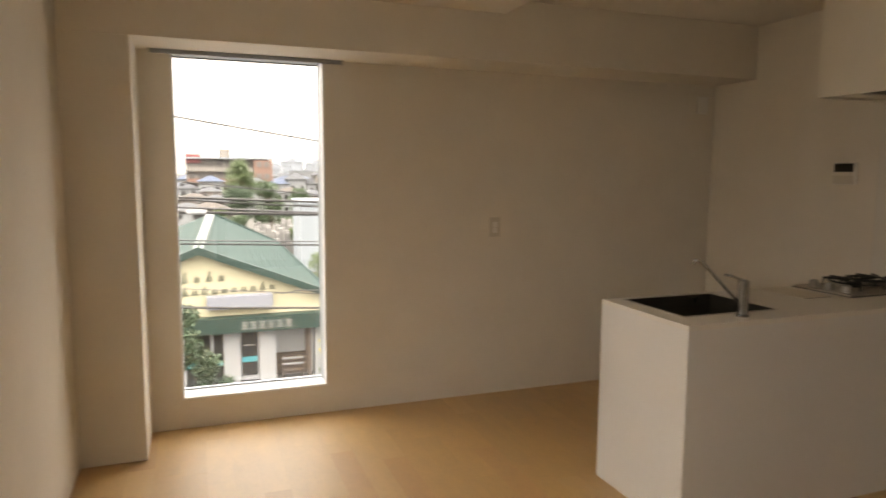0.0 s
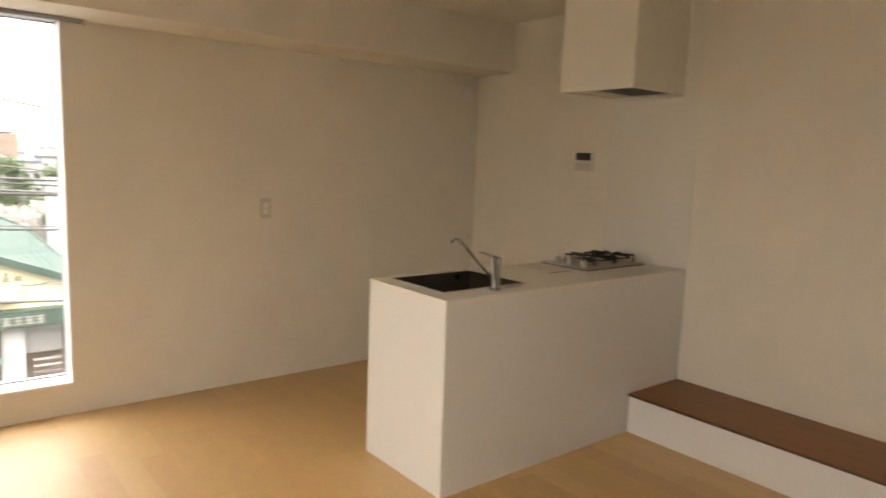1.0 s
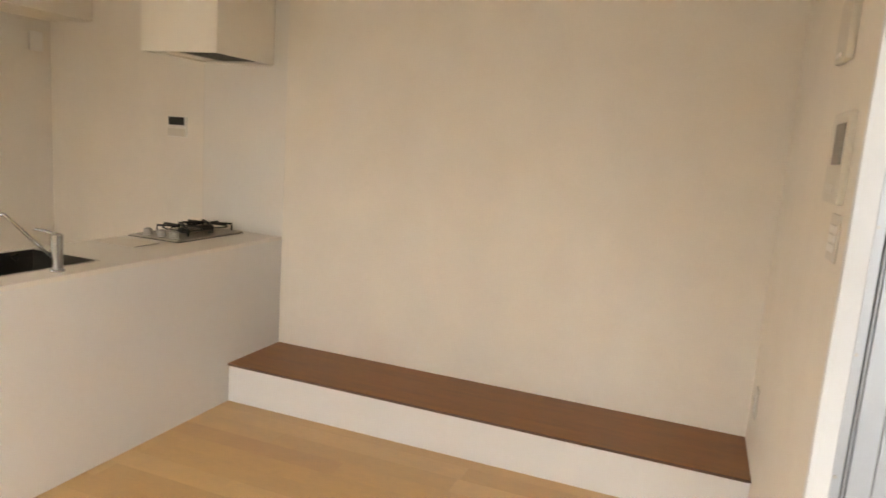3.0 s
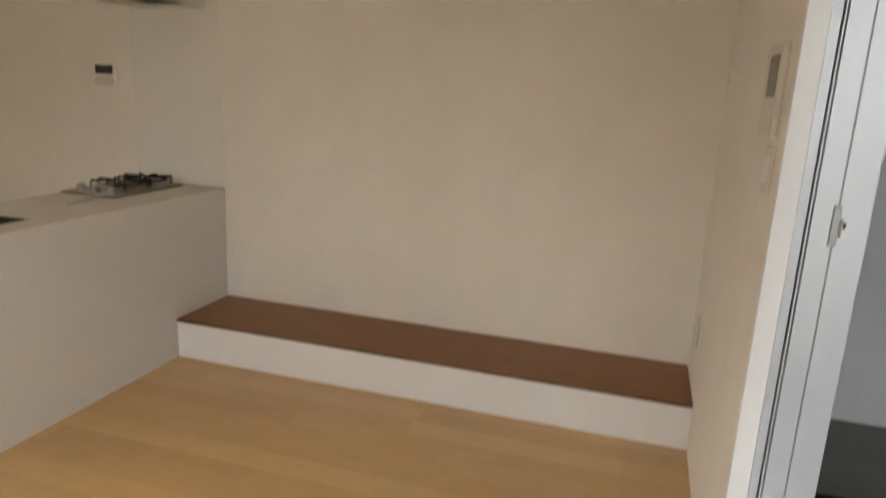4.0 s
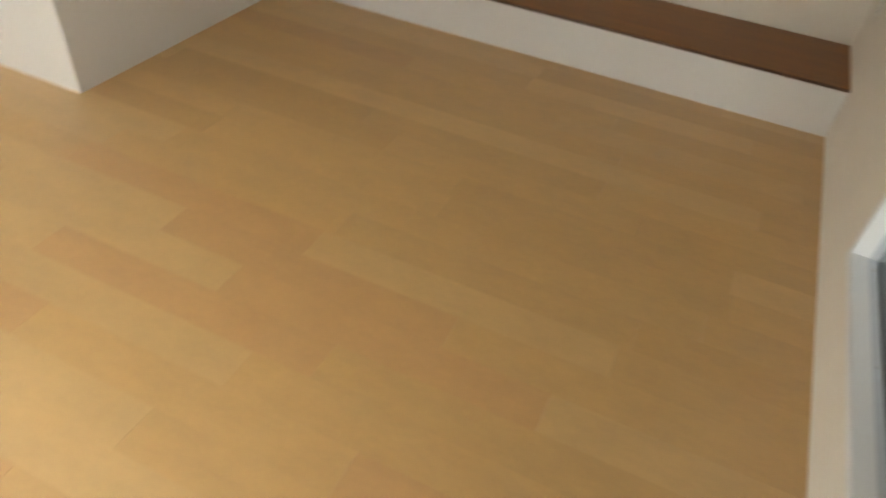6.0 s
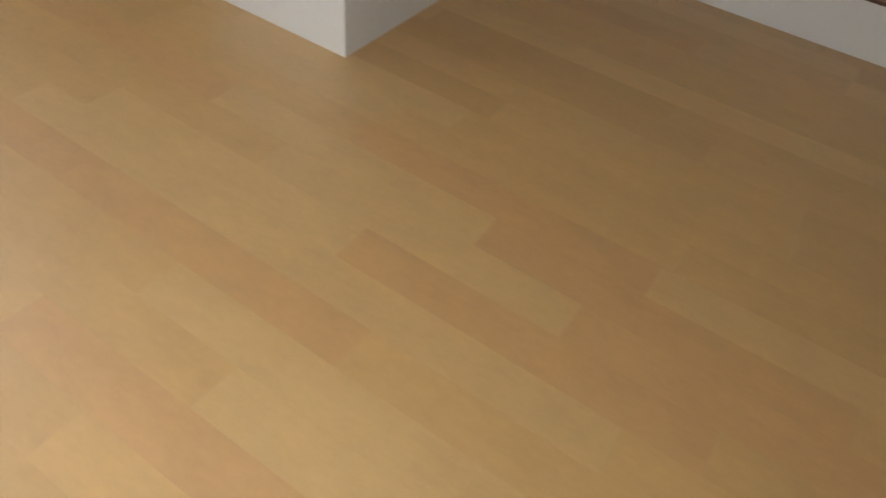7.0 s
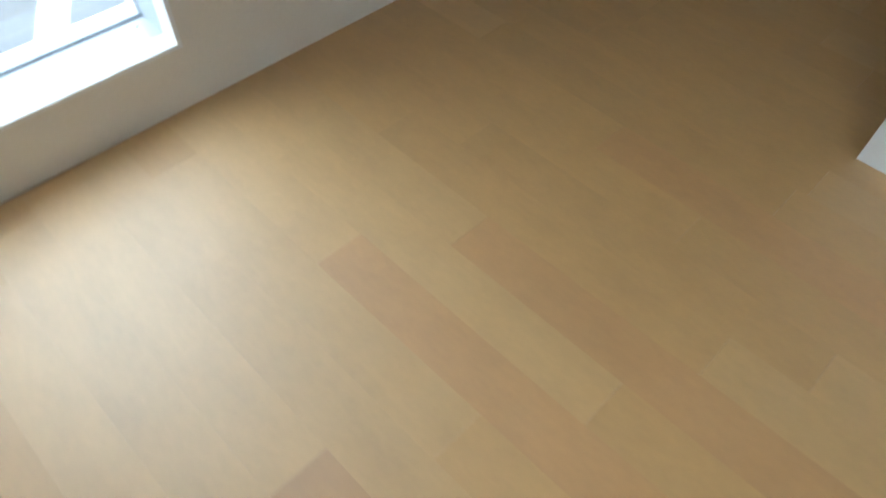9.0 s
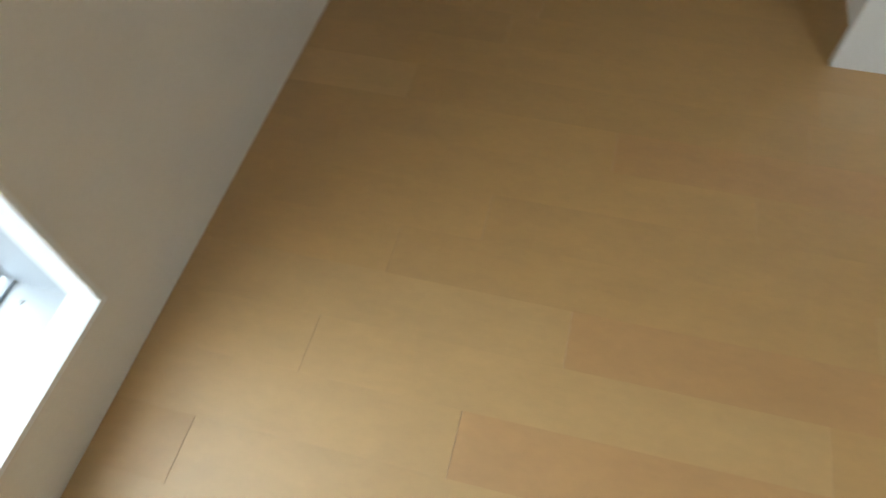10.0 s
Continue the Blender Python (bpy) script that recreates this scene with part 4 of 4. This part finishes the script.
for k, (sx, sy) in enumerate(((2.2, 72), (3.4, 78), (4.6, 73), (5.4, 81), (2.9, 84), (4.1, 86))):
    tree(sx, sy, 1.7 + 0.2 * (k % 3), 0.7, M_LEAF_DARK if k % 2 else M_LEAF, "low clipped shrub among the memorial stones", n=900, seed=40 + k, leaf=0.08, base=0.2)


def house(x, y, w, d, h, rh, wall, tile, label, storeys=2, flat=False):
    """A house with hip or flat roof, and its windows on the side towards the street."""
    t = thing("house", (x, y, GZ), label, "house")
    part("wall", boxed(x - w / 2, x + w / 2, y, y + d, GZ, GZ + h), wall, t)
    o, z = 0.45, GZ + h
    if flat:
        part("roof", boxed(x - w / 2 - 0.15, x + w / 2 + 0.15, y - 0.15, y + d + 0.15, z, z + 0.35), tile, t)
    else:
        bm = bmesh.new()
        c = [bm.verts.new(p) for p in ((x - w / 2 - o, y - o, z), (x + w / 2 + o, y - o, z), (x + w / 2 + o, y + d + o, z), (x - w / 2 - o, y + d + o, z))]
        k = max(0.3, w / 2 - d / 2)
        r = [bm.verts.new((x - k, y + d / 2, z + rh)), bm.verts.new((x + k, y + d / 2, z + rh))]
        for f in ((c[0], c[1], r[1], r[0]), (c[1], c[2], r[1]), (c[2], c[3], r[0], r[1]), (c[3], c[0], r[0]), (c[3], c[2], c[1], c[0])):
            bm.faces.new(f)
        part("roof", bm, tile, t)
    n = max(2, int(w / 2.6))
    for s in range(storeys):
        for k in range(n):
            xa = x - w / 2 + w * (k + 0.28) / n
            zb = GZ + h * s / storeys + 0.9
            win_o = part("window", boxed(xa, xa + w * 0.44 / n, y - 0.06, y + 0.02, zb, zb + min(1.4, h / storeys - 1.3)), M_WHITE_EXT, t)
            part("pane", boxed(xa + 0.08, xa + w * 0.44 / n - 0.08, y - 0.08, y - 0.055, zb + 0.08, zb + min(1.4, h / storeys - 1.3) - 0.08), M_DARKGLASS, win_o)
    return t


house(-0.0, 151, 5.0, 6, 6.7, 1.2, M_HOUSE, M_TILE_BLUE, "white house with a blue-grey hipped roof")
house(-0.4, 139, 4.0, 6, 4.9, 0.8, M_PINKISH, M_TILE_GREY, "pinkish-white house with a grey roof")
house(-4.5, 151, 4.0, 6, 5.2, 0.9, M_HOUSE, M_TILE_GREY, "white house with a low grey roof")
house(-3.5, 100, 4.0, 6, 4.9, 0.8, M_PINKISH, M_TILE_BROWN, "pinkish house with a brown tiled roof")
house(-0.7, 92, 4.0, 6, 4.9, 0.8, M_BEIGE, M_TILE_GREY, "beige house with a grey tiled roof")
house(-4.3, 87, 4.0, 6, 4.1, 0.8, M_HOUSE, M_TILE_GREY, "low white house with a grey roof")
house(-1.7, 87, 4.0, 6, 4.2, 0.8, M_BEIGE, M_TILE_BROWN, "low beige house with a brown roof")
house(18.2, 151, 4.0, 6, 7.2, 1.4, M_HOUSE, M_TILE_GREY, "white house with a dark grey roof")
house(22.3, 151, 4.0, 6, 6.2, 1.6, M_HOUSE, M_TILE_GREY, "white house with a dark grey roof")
house(14.2, 151, 4.0, 6, 6.2, 1.0, M_HOUSE, M_TILE_BLUE, "small white house with a blue-grey roof")
house(14.5, 134, 4.0, 6, 4.9, 0.9, M_HOUSE, M_TILE_BROWN, "white house with a brown tiled roof")
house(15.7, 114, 4.0, 6, 4.9, 0.9, M_BEIGE, M_TILE_GREY, "beige house with a grey tiled roof")
house(10.5, 130, 4.0, 6, 4.9, 0.8, M_HOUSE, M_TILE_GREY, "small white house with a grey roof")
house(9.3, 151, 4.0, 6, 6.7, 0.8, M_HOUSE, M_TILE_GREY, "small pale house with a grey roof")
house(24.3, 151, 4.2, 6, 8.2, 1.3, M_BEIGE, M_TILE_GREY, "beige house with a grey roof")
house(-14.0, 150, 12, 9, 8.4, 0.5, M_BEIGE, M_FARCITY, "beige flat-roofed block of flats", storeys=3, flat=True)
house(25.0, 170, 10, 9, 9.0, 0.5, M_HOUSE, M_FARCITY, "white flat-roofed block of flats", storeys=3, flat=True)
town_rng = random.Random(77)
for k in range(60):
    dist = town_rng.uniform(150, 260)
    side = town_rng.uniform(-0.06, 0.21)
    hx = -3.4 + dist * side
    wall_c = town_rng.choice((M_HOUSE, M_BEIGE, M_HOUSE, M_FARCITY))
    tile_c, tile_word = town_rng.choice(((M_TILE_GREY, "grey"), (M_TILE_BROWN, "brown"), (M_TILE_BLUE, "blue-grey")))
    if abs(hx - 4.3) < 11 and dist < 182:
        continue
    house(hx, dist, town_rng.uniform(4.5, 7.0), 6, town_rng.uniform(5.0, 7.4), town_rng.uniform(0.9, 1.5), wall_c, tile_c, "small town house with a " + tile_word + " tiled roof")
house(6.9, 60, 3.2, 5, 6.0, 0.5, M_BLUEWHITE, M_BLUEWHITE, "plain bluish-white flat-roofed building behind the green roof", storeys=0, flat=True)

flats = thing("apartment_block", (4.2, 165, GZ), "red-brown apartment block with long balconies", "building")
part("wall", boxed(-5.0, 9.6, 160, 172, GZ, 4.2), M_BEIGE, flats, "beige-brown facade")
part("wing", boxed(9.6, 13.6, 158.5, 172, GZ, 4.0), M_BRICKRED, flats, "orange-brown end wing")
part("stair_tower", boxed(2.4, 4.6, 163, 168, 4.2, 6.5), M_BEIGE, flats, "roof stair tower")
part("roof_edge", boxed(-5.1, 13.7, 158.4, 172.1, 4.2, 4.55), M_FARCITY, flats, "pale roof edge")
part("red_panel", boxed(-5.0, -1.8, 159.4, 160, 3.3, 5.2), M_REDPANEL, flats, "red roof sign panel without lettering")
for s in range(4):
    zb = 2.4 - 2.6 * s
    part("balcony", boxed(-4.8, 9.5, 159.0, 160.0, zb - 1.0, zb), M_BRICKRED if s % 2 else M_BEIGE, flats, "long balcony front")
    for k in range(7):
        xa = -4.4 + 2.0 * k
        part("window", boxed(xa, xa + 1.3, 159.9, 160.05, zb + 0.1, zb + 1.5), M_HAZEGLASS, flats)
    for k in range(2):
        xa = 10.1 + 1.7 * k
        part("window", boxed(xa, xa + 1.1, 158.4, 158.55, zb + 0.0, zb + 1.2), M_HAZEGLASS, flats)

city_rng = random.Random(21)
for k in range(26):
    dist = city_rng.uniform(420, 900)
    xx = -3.5 + dist * city_rng.uniform(-0.12, 0.26)
    ww, hh = city_rng.uniform(10, 26), city_rng.uniform(9, 16) * dist / 560
    tw = thing("distant_tower", (xx, dist, GZ), "pale hazy distant city block", "building", group="distant skyline")
    part("wall", boxed(xx - ww / 2, xx + ww / 2, dist, dist + 15, GZ, GZ + hh), M_FARCITY, tw)
    part("roof_house", boxed(xx - ww / 6, xx + ww / 5, dist + 4, dist + 9, GZ + hh, GZ + hh + 3), M_FARCITY, tw)
    for s in range(3):
        part("window_band", boxed(xx - ww / 2.3, xx + ww / 2.3, dist - 0.3, dist, GZ + hh - 3 - 4 * s, GZ + hh - 1.6 - 4 * s), M_FARBAND, tw)

stone_rng = random.Random(31)
stone_mesh = mesh_of("stone_post", box(box(bmesh.new(), -0.32, 0.32, -0.3, 0.3, 0, 0.35, bevel=0.03), -0.18, 0.18, -0.16, 0.16, 0.35, 1.5, bevel=0.03), M_STONE)
for k in range(110):
    st = new("stone_post", stone_mesh)
    yy = stone_rng.uniform(64, 86)
    st.location = (stone_rng.uniform(1.0, 0.11 * yy + 0.5), yy, GZ)
    st.scale = (1.2, 1.2, stone_rng.uniform(1.2, 2.1))
    tagged(st, "grey upright memorial stone in a crowded plot", "stone post", "memorial stones")


def cable(p, q, r, sag, material, label):
    """An overhead line through two points, carried on to both sides."""
    p, q = Vector(p), Vector(q)
    a, b = p + (p - q) * 5.0, q + (q - p) * 5.0
    mid = (p + q) / 2
    pts = []
    for k in range(41):
        f = -1 + k / 20
        c = (a + b) / 2 + (b - a) / 2 * f
        pts.append((c.x, c.y + 0.0, c.z + sag * f * f))
    bm = tube(bmesh.new(), pts, r * 1.35, 6)
    return solid("overhead_cable", bm, material, label, "cable", group="overhead cables", at=tuple(mid))


for p, q, r, s, m, lab in (
        ((-3.746, 13, 2.349), (-1.323, 13, 1.994), 0.011, 0.3, M_CABLE, "thin high overhead wire"),
        ((-3.713, 13, 1.243), (-1.306, 13, 1.007), 0.009, 0.3, M_CABLE, "thin sloping overhead wire"),
        ((-3.723, 13, 0.97), (-1.307, 13, 0.871), 0.017, 0.3, M_CABLE, "thick black overhead cable"),
        ((-3.723, 13, 0.93), (-1.307, 13, 0.78), 0.011, 0.3, M_CABLE, "black overhead cable above street"),
        ((-3.728, 13, 0.80), (-1.31, 13, 0.671), 0.013, 0.3, M_CABLE_GREY, "grey overhead cable above street"),
        ((-3.732, 13, 0.715), (-1.311, 13, 0.639), 0.022, 0.3, M_CABLE, "thick black overhead cable"),
        ((-3.731, 13, 0.222), (-1.297, 13, 0.13), 0.010, 0.2, M_CABLE_GREY, "grey overhead cable above street"),
        ((-3.733, 13, 0.162), (-1.298, 13, 0.066), 0.013, 0.2, M_CABLE, "black overhead cable above street"),
        ((-3.669, 13, -0.642), (-1.311, 13, -0.858), 0.006, 0.2, M_CABLE_GREY, "thin grey overhead wire"),
        ((-3.727, 13, -0.973), (-1.314, 13, -1.13), 0.017, 0.2, M_CABLE, "thick black overhead cable")):
    cable(p, q, r, s, m, lab)
solid("overhead_cable", tube(bmesh.new(), [(-0.5, 28.45, -3.55), (-0.55, 25, -2.98), (-0.83, 19.5, -1.92), (-1.31, 13, -0.793), (-1.75, 7, 0.35)], 0.016, 6), M_CABLE,
      "sloping black service cable running to the sign", "cable", group="overhead cables", at=(-1.0, 18, -1.7))
sleeve = solid("cable_splice", tube(bmesh.new(), [(-3.62, 13, 0.70), (-3.58, 13, 0.715), (-3.36, 13, 0.715), (-3.3, 13, 0.702)], 0.045, 10), M_WHITE_EXT,
               "white splice sleeve on the overhead cable", "cable sleeve", at=(-3.46, 13, 0.71))


# ---- floor boards ----
PITCH, LONG, ORIG = 0.118, 0.909, -2.06
JOINTS = {-8: 0.19, -7: 0.70, -6: 0.54, -3: 0.285, -2: 0.45, -1: 1.386, 0: 0.889, 1: 0.59, 2: 1.125, 3: 1.29, 4: 3.65, 5: 4.11, 6: 3.807, 7: 4.255, 8: 3.05, 9: 3.49}
TONES = {-8: {0.19: "l", 2.008: "l"}, -7: {0.70: "m"}, -6: {1.449: "d", 2.358: "d", 0.54: "m"}, -3: {1.194: "m", 0.285: "m"}, -2: {-0.459: "d", 0.45: "m", 1.359: "m"},
         -1: {0.477: "l", 1.386: "r", 2.295: "m"}, 0: {0.889: "r", 1.798: "l", 2.707: "r"}, 1: {0.59: "r", 1.499: "l", 2.408: "m"},
         2: {0.216: "m", 1.125: "r", 2.034: "l", 2.943: "m"}, 3: {0.381: "m", 1.29: "l", 2.199: "l"}, 4: {0.923: "m", 1.832: "r", 2.741: "r", 3.65: "l"},
         5: {1.383: "l", 2.292: "m", 3.201: "l"}, 6: {1.989: "m", 2.898: "r"}, 7: {1.528: "r", 2.437: "m", 3.346: "l"}, 8: {2.141: "m", 3.05: "l"},
         9: {2.581: "r", 1.672: "m", 3.49: "l"}}
board_rng = random.Random(11)
shared = {}
TONE = {"m": M_BOARD_MID, "l": M_BOARD_LIGHT, "r": M_BOARD_RED, "d": M_BOARD_DARK}
k0, k1 = -18, 17
for k in range(k0, k1):
    xb, xa = ORIG - PITCH * k, ORIG - PITCH * (k + 1)
    xa, xb = max(xa, WEST), min(xb, EAST)
    if xb - xa < 0.01:
        continue
    off = JOINTS.get(k, board_rng.uniform(0, LONG))
    y = off - LONG * math.ceil(off / LONG)
    while y < NORTH:
        ya, yb = max(y, SOUTH), min(y + LONG, NORTH)
        tone = board_rng.choices("mlrd", (7, 2.5, 0.5, 0.5))[0]
        for start, kind in TONES.get(k, {}).items():
            if abs(start - y) < 0.02:
                tone = kind
        if yb - ya > 0.01:
            key = (round(xb - xa, 3), round(yb - ya, 3), tone)
            if key not in shared:
                shared[key] = mesh_of("floor_board", box(bmesh.new(), 0.0, key[0], 0.0003, key[1] - 0.0003, -0.011, 0.0, bevel=0.0002), TONE[tone])
            b = new("floor_board", shared[key])
            b.parent, b.location = floor, (xa, ya, 0)
        y += LONG
